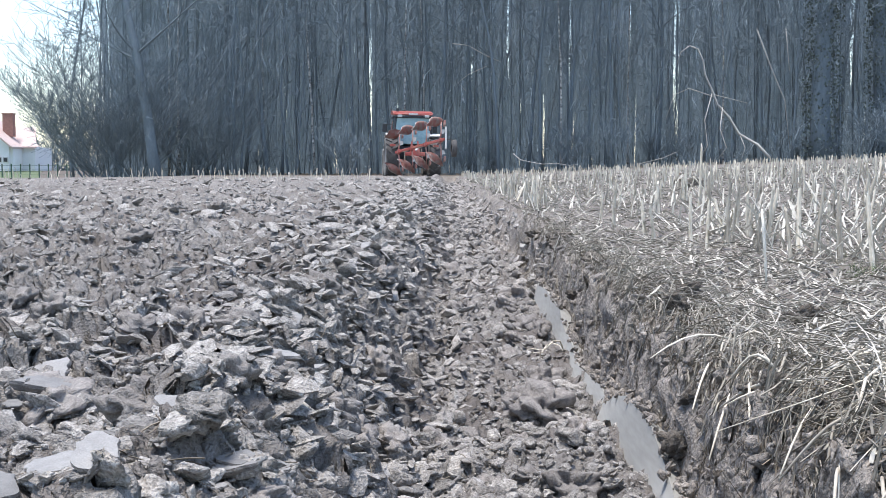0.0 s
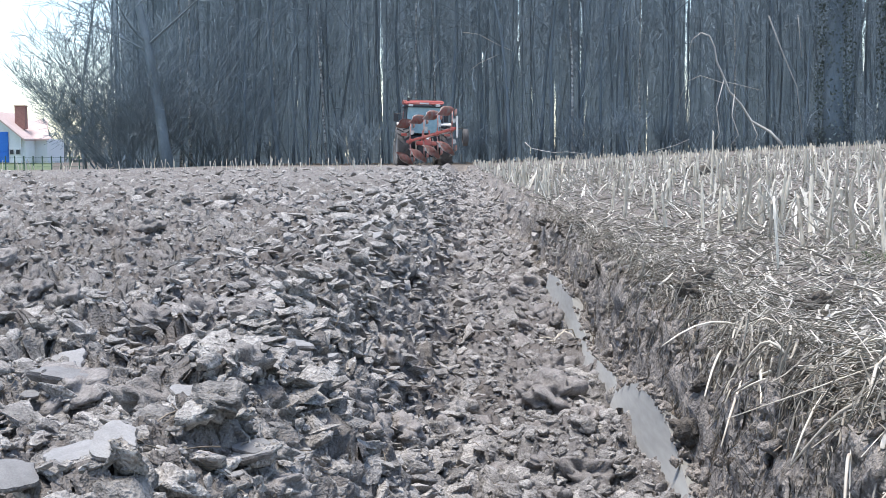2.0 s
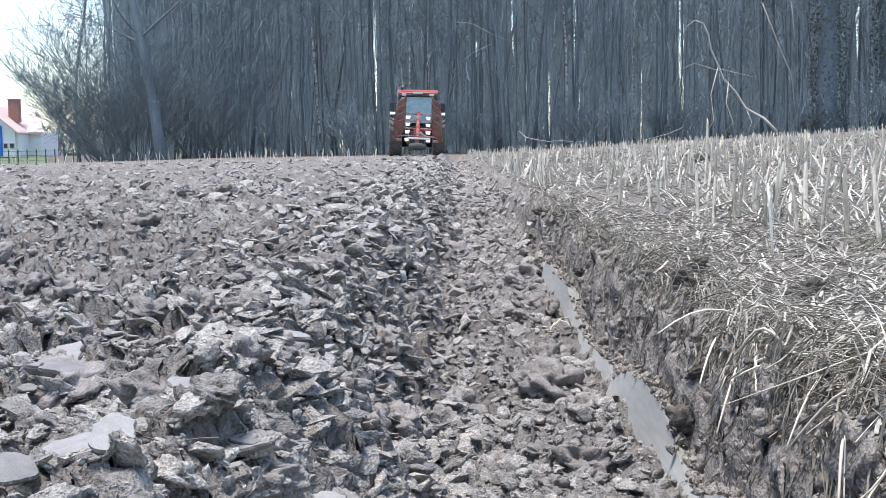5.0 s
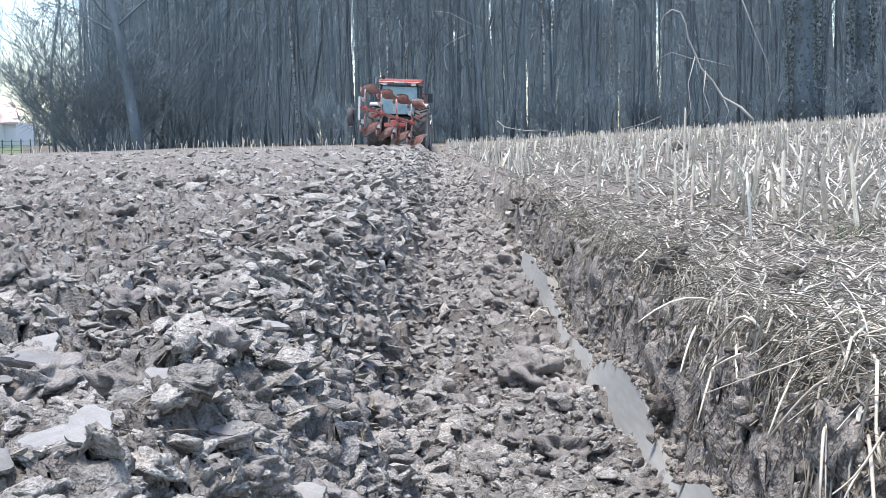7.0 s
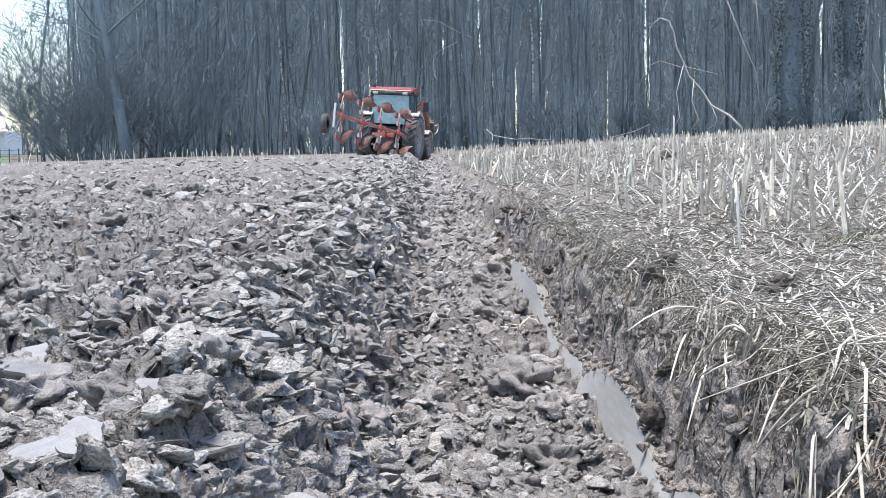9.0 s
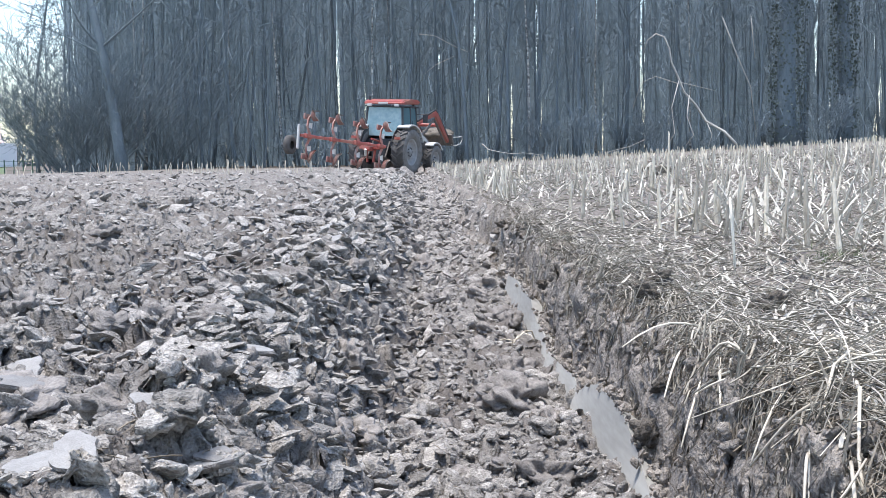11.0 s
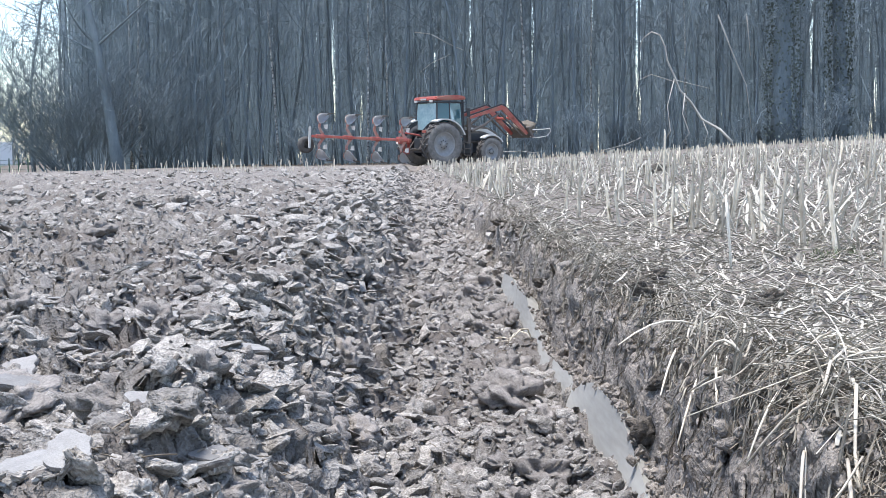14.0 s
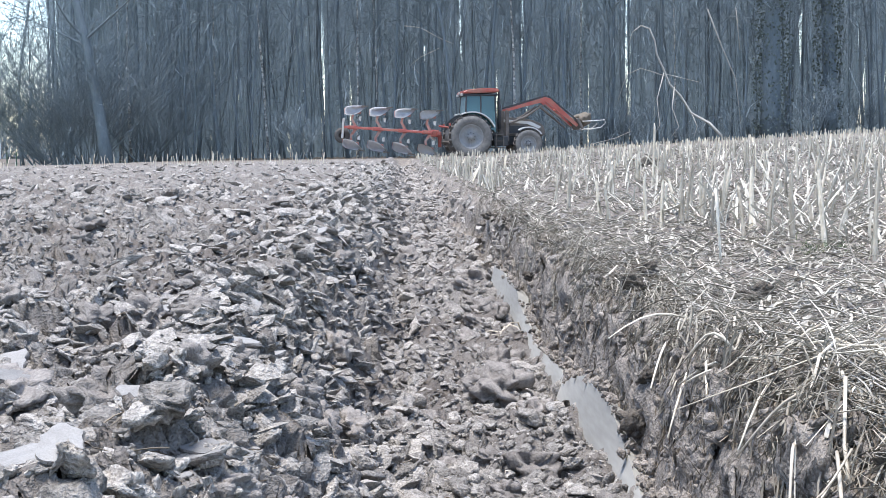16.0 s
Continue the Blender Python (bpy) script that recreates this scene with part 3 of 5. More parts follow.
def slabs():
    rnd = random.Random(4)
    shapes = []
    for s in range(8):
        ob = part("soil_slab", slab_shape(s), M_SLAB)
        ob.data.materials.append(M_LUMP)
        for p in ob.data.polygons:
            p.material_index = 0 if p.normal.z > 0.8 and p.center.z > 0.05 else 1
        tagged(ob, "flat pale slab of clay smeared smooth by the plough", "soil slab", "smeared slabs on the ploughed field")
        shapes.append(ob)
    spots = [(-0.354, 1.15, 0.046), (-0.305, 1.11, 0.044), (-0.385, 1.075, 0.04), (-0.345, 1.01, 0.042), (-0.19, 1.0, 0.045), (-0.31, 1.48, 0.05), (-0.63, 2.0, 0.075), (-0.21, 1.04, 0.035), (-0.70, 2.2, 0.085), (-0.74, 2.0, 0.06), (-0.33, 1.58, 0.05),
             (-0.27, 2.05, 0.06), (-0.24, 2.2, 0.05), (-0.74, 3.8, 0.075), (-0.34, 4.9, 0.06), (-0.33, 5.3, 0.07), (-0.3, 5.7, 0.065),
             (-0.36, 6.2, 0.07), (-0.33, 7.4, 0.08), (-1.35, 9.5, 0.10), (-0.22, 1.32, 0.04), (-0.15, 1.45, 0.045), (-0.30, 2.5, 0.05),
             (-0.45, 3.2, 0.07), (-0.42, 3.7, 0.08), (-0.40, 4.2, 0.08), (-0.55, 2.6, 0.05)]
    for _ in range(48):
        y = rnd.uniform(2.4, 13)
        spots.append((rnd.gauss(-0.33, 0.09), y, rnd.uniform(0.03, 0.05) + 0.003 * y))
    for _ in range(110):
        y = 1.25 * math.exp(rnd.random() * math.log(24 / 1.25))
        x = rnd.uniform(-0.42 * y, -0.2)
        spots.append((x, y, rnd.uniform(0.015, 0.035) + 0.0035 * y))
    for i, (x, y, s) in enumerate(spots):
        s *= 0.62 if y < 2.4 else 0.55
        base = terrain_at(x, y) + s * 0.3
        if i < 8:
            base = max(terrain_at(x + dx, y + dy) for dx in (-0.02, 0, 0.02) for dy in (-0.02, 0, 0.02)) + 0.004
        m = pose(x, y, base, rnd.uniform(-4, 26), rnd.uniform(-16, 16), 0) @ Matrix.Rotation(rnd.uniform(0, 6.28), 4, "Z")
        ob = shapes[i] if i < 8 else copy_thing(shapes[i % 8], m)
        ob.matrix_basis = m @ Matrix.Diagonal((s * rnd.uniform(1.0, 1.3), s, s * 0.75, 1))


slabs()


# ---- straw ----
def straws(name, x, y, z, length, width, lift, head, bow, material, label, tip=0.5):
    """Bent three-sided straws: place of the middle, length, width, slope and heading in radians, sag."""
    n = len(x)
    d = np.stack([np.cos(head) * np.cos(lift), np.sin(head) * np.cos(lift), np.sin(lift)], -1)
    up = np.array([0, 0, 1.0]) + 0 * d
    s = np.cross(d, up)
    s /= np.linalg.norm(s, axis=1)[:, None] + 1e-9
    u = np.cross(s, d)
    mid = np.stack([x, y, z], -1)
    rings = []
    cuts = 2 if n > 8000 else 3 if n > 4000 else 5
    for t in np.linspace(-0.5, 0.5, cuts + 1):
        w = 1.0 - (0.4 if t < 0 else 2 - 2 * tip) * abs(t)
        c = mid + d * (length * t)[:, None] + u * (bow * (0.5 - 4 * t * t))[:, None] + s * (bow * 0.8 * (4 * t * t - 0.5 + 0.9 * t))[:, None]
        for a in (0.5, 2.6, 4.7):
            rings.append(c + (s * math.cos(a) + u * math.sin(a) * 0.6) * (width * 0.5 * w)[:, None])
    V = np.stack(rings, 1).reshape(-1, 3)
    q = []
    for k in range(0, 3 * cuts, 3):
        for i in range(3):
            j = (i + 1) % 3
            q.append((k + i, k + j, k + 3 + j, k + 3 + i))
    F = (np.array(q)[None] + (np.arange(n) * 3 * (cuts + 1))[:, None, None]).reshape(-1, 4)
    ob = arrays(name, V, F, material)
    return tagged(ob, label, "straw", kind="stuff")


def slope_along(x, y, head, reach):
    """The slope of the ground under a straw of that half length along its heading."""
    dx, dy = np.cos(head) * reach, np.sin(head) * reach
    return np.arctan2(terrain(x + dx, y + dy) - terrain(x - dx, y - dy), 2 * reach)


def straw_cover():
    rng = np.random.default_rng(3)
    n = 56000
    r = 1.25 * np.exp(rng.random(n) ** 0.85 * math.log(40 / 1.25))
    a = np.radians(np.where(rng.random(n) < 0.86, rng.uniform(0.5, 24, n), rng.uniform(24, 85, n)))
    x, y = r * np.sin(a), r * np.cos(a)
    ok = (x > WALL_X + 0.08 + 0.26 * rng.random(n) ** 1.5) & (rng.random(n) > 0.55 * step(4, 9, r))
    x, y, r = x[ok], y[ok], r[ok]
    n = len(x)
    z = terrain(x, y) + 0.006 + 0.018 * rng.random(n)
    length = (0.018 + 0.085 * rng.random(n) ** 2.5) * (1 + r * 0.10)
    width = (0.0016 + 0.0055 * rng.random(n) ** 3) * (1 + r * 0.20)
    head = rng.normal(0.2, 1.2, n)
    straws("straw_cover", x, y, z, length, width, slope_along(x, y, head, length * 0.4) + rng.normal(0, 0.2, n), head, length * rng.uniform(-0.04, 0.06, n),
           M_STRAW, "flattened pale maize straw covering the unploughed ground")
    # long stems and leaves hanging over the edge of the furrow
    n = 6000
    y = 1.3 * np.exp(rng.random(n) * math.log(9 / 1.3))
    x = WALL_X + 0.05 + np.abs(rng.normal(0.08, 0.10, n))
    z = terrain(x, y) + 0.008 + 0.03 * rng.random(n) ** 2
    length = 0.03 + 0.13 * rng.random(n) ** 2.2
    head = np.where(rng.random(n) < 0.5, rng.normal(2.6, 0.7, n), rng.uniform(0, 6.3, n))
    straws("straw_fringe", x, y, z, length, 0.0016 + 0.0036 * rng.random(n) ** 2, slope_along(x, y, head, length * 0.4) + rng.normal(0.05, 0.25, n), head,
           length * rng.uniform(-0.06, 0.08, n), M_WEATHERED, "dark weathered stems and leaves hanging over the furrow edge")
    # a tangle of longer stems heaped on the bank
    n = 1100
    y = 1.3 * np.exp(rng.random(n) ** 1.3 * math.log(7 / 1.3))
    x = WALL_X + 0.16 + np.abs(rng.normal(0.02, 0.17, n))
    z = terrain(x, y) + 0.012 + 0.05 * rng.random(n) ** 2
    length = 0.06 + 0.20 * rng.random(n) ** 2.2
    head = rng.normal(-0.9, 0.6, n)
    straws("stem_tangle", x, y, z, length, 0.002 + 0.0045 * rng.random(n) ** 2, slope_along(x, y, head, length * 0.4) + rng.normal(0.05, 0.25, n), head,
           length * rng.normal(0.0, 0.035, n), M_STRAW, "tangled dry stems heaped along the furrow edge")
    # leaning broken stalks and leaves among the stubble
    n = 3600
    y = 4.5 * np.exp(rng.random(n) * math.log(45 / 4.5))
    x = 0.6 + rng.random(n) * 0.46 * y
    ok = x > np.where(y < 10, 1.35, 0.7)
    x, y = x[ok], y[ok]
    n = len(x)
    lean = np.abs(rng.normal(0.5, 0.45, n))
    length = 0.08 + 0.20 * rng.random(n)
    straws("leaning_straw", x, y, terrain(x, y) + length * np.sin(lean) * 0.48, length, (0.005 + 0.010 * rng.random(n)) * (1 + y * 0.02), lean, rng.uniform(0, 6.3, n),
           length * rng.uniform(-0.04, 0.06, n), M_SHEATH, "broken maize leaves and stalks leaning in the stubble", 0.85)
    # rootlets on the broken wall
    n = 9000
    y = 1.3 * np.exp(rng.random(n) * math.log(9 / 1.3))
    x = WALL_X + 0.03 + 0.16 * rng.random(n)
    z = terrain(x, y) + 0.004
    length = 0.015 + 0.06 * rng.random(n) ** 2
    head = rng.normal(0.2, 0.8, n)
    straws("rootlets", x, y, z, length, 0.0012 + 0.002 * rng.random(n), slope_along(x, y, head, length * 0.4) + rng.normal(0, 0.4, n), head,
           length * rng.uniform(-0.2, 0.3, n), M_ROOT, "brown rootlets and crumbs on the furrow wall")
    # bits ploughed under on the field
    n = 2600
    r = 1.25 * np.exp(rng.random(n) * math.log(20 / 1.25))
    a = np.radians(rng.uniform(-23, 8, n))
    x, y = r * np.sin(a), r * np.cos(a)
    ok = x < WALL_X
    x, y, r = x[ok], y[ok], r[ok]
    n = len(x)
    length = 0.015 + 0.05 * rng.random(n) ** 2
    straws("straw_scraps", x, y, terrain(x, y) + 0.006, length, (0.0012 + 0.002 * rng.random(n)) * (1 + r * 0.1), rng.normal(0, 0.4, n), rng.uniform(0, 6.3, n),
           length * rng.uniform(-0.2, 0.3, n), M_ROOT, "short scraps of root and straw in the ploughed soil")


straw_cover()


def loose_stems():
    """The long stems that lie over the bank near the camera: ends as x, y, height over the ground."""
    stems = [((0.62, 1.95), (0.80, 1.55), 0.006), ((0.55, 2.55), (0.78, 1.95), 0.005), ((0.58, 2.0), (0.95, 2.0), 0.005),
             ((0.50, 1.60), (0.66, 1.85), 0.005), ((0.52, 1.45), (0.62, 1.75), 0.006), ((0.66, 1.42), (0.72, 1.75), 0.005),
             ((0.70, 1.40), (0.74, 1.80), 0.004), ((0.78, 1.45), (0.76, 1.85), 0.005), ((0.60, 2.3), (0.86, 2.25), 0.004),
             ((0.57, 1.9), (0.70, 1.62), 0.005), ((0.80, 1.62), (1.05, 1.9), 0.005), ((0.56, 2.15), (0.68, 2.45), 0.005),
             ((0.74, 2.1), (1.0, 2.35), 0.004), ((0.62, 1.5), (0.80, 1.68), 0.005), ((0.30, 4.1), (0.42, 4.4), 0.006), ((0.28, 4.2), (0.40, 4.15), 0.005)]
    rnd = random.Random(6)
    for a, b, r in stems:
        pts = []
        for k in range(7):
            t = k / 6
            x, y = a[0] + (b[0] - a[0]) * t + rnd.uniform(-0.006, 0.006), a[1] + (b[1] - a[1]) * t + rnd.uniform(-0.006, 0.006)
            pts.append((x, y, terrain_at(x, y) + 0.02 + 0.02 * math.sin(t * 3.1)))
        # a stiff stem bridges the hollows under it
        zs = [p[2] for p in pts]
        pts = [(p[0], p[1], max(p[2], zs[0] + (zs[-1] - zs[0]) * i / 6)) for i, p in enumerate(pts)]
        ob = part("maize_straw", tube(bmesh.new(), pts, [r * rnd.uniform(0.38, 0.5) for _ in pts], 6), M_STALK, smooth=True)
        tagged(ob, "long dry maize stem lying over the furrow edge", "maize stem", "loose stems on the bank")
    # stems that hang from the heap down the bank
    for _ in range(110):
        x0, y0 = rnd.uniform(0.50, 0.82), rnd.uniform(1.35, 2.5)
        out, down, r = rnd.gauss(-0.04, 0.06), rnd.gauss(-0.06, 0.10), rnd.uniform(0.0012, 0.0026)
        z0 = terrain_at(x0, y0) + rnd.uniform(0.01, 0.05)
        z1 = max(terrain_at(x0 + out, y0 + down) + 0.006, z0 - rnd.uniform(0.02, 0.16))
        sag = rnd.gauss(0, 0.012)
        pts = [(x0 + out * t, y0 + down * t, z0 + (z1 - z0) * t ** 1.6 + sag * math.sin(3.1 * t)) for t in (0, 0.2, 0.4, 0.6, 0.8, 1.0)]
        ob = part("maize_straw", tube(bmesh.new(), pts, [r, r, r, r * 0.9, r * 0.8, r * 0.6], 6), M_STALK, smooth=True)
        tagged(ob, "dry maize stem hanging over the furrow bank", "maize stem", "loose stems on the bank")
    x, y = 0.98, 3.85
    z = terrain_at(x, y)
    ob = part("maize_straw", tube(bmesh.new(), [(x + 0.01, y, z - 0.01), (x + 0.004, y, z + 0.1), (x - 0.004, y, z + 0.2), (x - 0.01, y, z + 0.27)], [0.003, 0.004, 0.004, 0.003], 6), M_SHEATH, smooth=True)
    tagged(ob, "single thin straw standing upright in the ground", "maize stem", "loose stems on the bank")
    # a tuft of green grass
    rng = np.random.default_rng(44)
    n = 160
    gx, gy = 1.48 + rng.normal(0, 0.06, n), 4.35 + rng.normal(0, 0.05, n)
    straws("grass_tuft", gx, gy, terrain(gx, gy) + 0.014, 0.03 + 0.03 * rng.random(n), 0.0025 + 0 * gx, rng.normal(0.8, 0.4, n), rng.uniform(0, 6.3, n), 0.004 + 0 * gx,
           M_GRASS, "small tuft of green grass in the straw")
    # two thick pieces of stalk
    for a, b in (((0.86, 2.06), (1.12, 2.2)), ((0.86, 2.02), (1.10, 2.08))):
        z = 0.035
        ob = part("maize_straw", tube(bmesh.new(), [(a[0], a[1], terrain_at(*a) + z), (b[0], b[1], terrain_at(*b) + z)], [0.011, 0.010], 9), M_SHEATH, smooth=True)
        tagged(ob, "thick pale broken maize stalk lying on straw", "maize stem", "loose stems on the bank")


loose_stems()


# ---- maize stubble ----
def stub_shape(name, seed):
    rnd = random.Random(seed)
    thing = new(name)
    h = 1.0
    pts, rad = [], []
    lean = (rnd.uniform(-0.08, 0.08), rnd.uniform(-0.08, 0.08))
    for k in range(9):
        t = k / 8
        pts.append((lean[0] * t * t, lean[1] * t * t, -0.1 + 1.1 * t * h))
        rad.append((0.048 - 0.010 * t) * (1.22 if k in (2, 5) else 1.0))
    bm = tube(bmesh.new(), pts, rad, 8)
    for v in bm.verts:
        if v.co.z > 0.95:
            v.co.z += (v.co.x - lean[0]) * rnd.uniform(1.0, 1.4)
    part("stalk", bm, M_STALK, thing)
    for _ in range(rnd.choice((1, 2, 2))):
        a = rnd.uniform(0, 6.3)
        z0 = rnd.uniform(0.2, 0.75)
        bm = bmesh.new()
        prev = None
        for k in range(5):
            t = k / 4
            out = 0.05 + 0.16 * t * t
            c = Vector((math.cos(a) * out, math.sin(a) * out, z0 - (z0 + 0.02) * t))
            side = Vector((-math.sin(a), math.cos(a), 0)) * (0.032 * (1 - 0.5 * t))
            row = [bm.verts.new(c - side), bm.verts.new(c + side)]
            if prev:
                bm.faces.new((prev[0], prev[1], row[1], row[0]))
            prev = row
        bmesh.ops.solidify(bm, geom=bm.faces[:], thickness=0.008)
        part("leaf_sheath", bm, M_SHEATH, thing)
    return tagged(thing, "cut dry maize stalk standing in the stubble", "maize stub", "standing maize stubble")


def stubble():
    rnd = random.Random(12)
    protos = [stub_shape("maize_stub", s) for s in range(6)]
    spots = []
    # rows run along the furrow, 0.75 m apart; the first two are flattened near the camera
    for row, start in ((0.84, 10.5), (1.60, 3.9), (2.35, 5.6), (3.10, 7.5), (3.85, 9.0), (4.6, 11), (5.35, 13), (6.1, 15), (6.85, 17), (7.6, 19)):
        y = start
        while y < 24:
            if rnd.random() < 0.5 + 0.35 * math.sin(y * 2.3 + row * 7):
                spots.append((row + rnd.gauss(0, 0.05), y + rnd.gauss(0, 0.04), rnd.choice((0.08, 0.14, 0.20, 0.24, 0.28, 0.31, 0.34)) * rnd.uniform(0.85, 1.1)))
            y += rnd.uniform(0.11, 0.24)
    spots += [(1.45, 4.6, 0.27), (1.38, 5.0, 0.24), (1.30, 5.2, 0.20), (1.33, 5.9, 0.26), (1.19, 5.7, 0.23), (1.22, 6.2, 0.27), (1.09, 6.5, 0.22), (1.12, 7.0, 0.20), (1.02, 7.6, 0.25), (1.05, 8.4, 0.22)]
    spots += [(2.02, 10.0, 0.50), (1.30, 4.2, 0.06), (1.47, 3.85, 0.26), (1.50, 5.1, 0.33), (1.58, 5.6, 0.30), (1.44, 6.3, 0.31)]
    spots.sort(key=lambda s: s[1])
    near, far = spots[:270], spots[270:]
    for i, (x, y, h) in enumerate(near):
        fall = 4 if rnd.random() < 0.85 else 18
        m = pose(x, y, terrain_at(x, y) - 0.01, rnd.gauss(0, fall), rnd.gauss(0, fall), rnd.uniform(0, 360))
        ob = protos[i] if i < 6 else copy_thing(protos[i % 6], m)
        w = rnd.uniform(0.15, 0.24)
        ob.matrix_basis = m @ Matrix.Diagonal((w, w, h, 1))
    # the rest of the stubble out to the wood
    for k in range(60):
        row = 0.84 + 0.75 * k
        y = 24.0
        while y < WOOD_EDGE - 1:
            if row < 0.45 * y and rnd.random() < 0.5:
                far.append((row + rnd.gauss(0, 0.06), y, rnd.uniform(0.13, 0.30)))
            y += rnd.uniform(0.15, 0.6)
    for _ in range(170):
        x = rnd.choice((-16, -14.5, -11, -8.5, -7, -6, -5, -3)) + rnd.gauss(0, 0.7)
        far.append((x, FIELD_END - 7 + rnd.expovariate(0.12), rnd.choice((0.12, 0.2, 0.3, 0.38))))
    x, y, h = np.array([f for f in far if f[1] < WOOD_EDGE]).T
    rng = np.random.default_rng(2)
    n = len(x)
    straws("far_stubble", x, y, terrain(x, y) + h * 0.45, h, 0.026 + 0.016 * rng.random(n) + 0 * x, math.pi / 2 + rng.normal(0, 0.16, n), rng.uniform(0, 6.3, n), h * 0.02,
           M_STALK, "rows of cut dry maize stalks further off in the stubble", 0.95)


stubble()


# ---- the wood ----
def grow(rnd, base, way, length, radius, depth, limbs, twigs, spread=0.6, droop=0.0, kids=(5, 4), share=(0.35, 0.6)):
    """Grows one limb as a polyline and its side limbs: thick ones into limbs, thin ones into twigs."""
    pts, rad = [Vector(base)], [radius]
    d = Vector(way).normalized()
    n = 6 if depth < 2 else 3 if depth < 3 else 2
    for k in range(n):
        d = (d + Vector((rnd.gauss(0, 0.10), rnd.gauss(0, 0.10), rnd.gauss(0, 0.06) - droop * (2 if depth > 1 else 1)))).normalized()
        pts.append(pts[-1] + d * (length / n))
        rad.append(max(radius * (1 - 0.85 * (k + 1) / n), 0.004))
    (limbs if depth < 2 else twigs).append((pts, rad))
    if depth >= 3:
        return
    for _ in range(kids[min(depth, len(kids) - 1)]):
        t = rnd.uniform(0.25, 1.0)
        i = min(int(t * n), n - 1)
        p = pts[i].lerp(pts[i + 1], t * n - i)
        side = Vector((rnd.gauss(0, 1), rnd.gauss(0, 1), rnd.gauss(0.1, 0.5))).normalized()
        grow(rnd, p, d * 0.55 + side * spread, length * rnd.uniform(*share), max(radius * 0.42 * (1.1 - t * 0.6), 0.007), depth + 1, limbs, twigs, spread, droop, kids, share)


def tree_proto(seed, height, radius, bark, first=0.35, kids=16, bend=0.045, label="bare grey-barked forest tree in winter", reach=0.22):
    rnd = random.Random(seed)
    thing = new("tree")
    pts, rad = [Vector((0, 0, -0.3))], [radius * 1.35]
    d = Vector((rnd.gauss(0, bend), rnd.gauss(0, bend), 1)).normalized()
    n = 12
    for k in range(n):
        d = (d + Vector((rnd.gauss(0, bend), rnd.gauss(0, bend), 0.05))).normalized()
        pts.append(pts[-1] + d * (height / n))
        rad.append(radius * (1 - 0.9 * (k + 1) / n))
    part("trunk", tube(bmesh.new(), pts, rad, 8), bark, thing, smooth=True)
    limbs, twigs = [], []
    for _ in range(kids):
        t = rnd.uniform(first, 0.98)
        i = min(int(t * n), n - 1)
        a = rnd.uniform(0, 6.3)
        grow(rnd, pts[i].lerp(pts[i + 1], t * n - i), (math.cos(a), math.sin(a), rnd.uniform(0.4, 1.3)), height * reach * (1.15 - t * 0.6), radius * 0.32 * (1.2 - t * 0.8), 1, limbs, twigs, 0.6, 0, (4, 5, 4))
    bm = bmesh.new()
    for p, r in limbs:
        tube(bm, p, [max(q, 0.014) for q in r], 5, False)
    for p, r in twigs:
        tube(bm, p, [max(q, 0.011) for q in r], 3, False)
    part("crown", bm, M_HAZED_TWIG, thing, "fine bare twigs")
    return tagged(thing, label, "tree", "trees of the wood")


def shrub_proto(seed, height, stems, label="leafless grey hedge shrub at the wood's edge", lean=0.5):
    rnd = random.Random(seed)
    thing = new("shrub")
    limbs, twigs = [], []
    for _ in range(stems):
        a = rnd.uniform(0, 6.3)
        grow(rnd, (math.cos(a) * 0.2, math.sin(a) * 0.2, -0.1), (math.cos(a) * lean, math.sin(a) * lean, 1), height * rnd.uniform(0.6, 1), 0.03, 1, limbs, twigs, 0.6, -0.06, (5, 13, 6), (0.22, 0.42))
    for p, r in limbs:
        part("stem", tube(bmesh.new(), p, [max(q, 0.012) for q in r], 4, False), M_HAZED_BARK, thing)
    bm = bmesh.new()
    for p, r in twigs:
        tube(bm, p, [max(q, 0.010) for q in r], 3, False)
    part("crown", bm, M_HAZED_TWIG, thing, "fine bare twigs")
    return tagged(thing, label, "shrub", "shrubs along the wood")


def set_thing(proto, used, m, scale):
    ob = copy_thing(proto, m) if proto in used else proto
    used.add(proto)
    ob.matrix_basis = m @ Matrix.Diagonal((*scale, 1))
    return ob


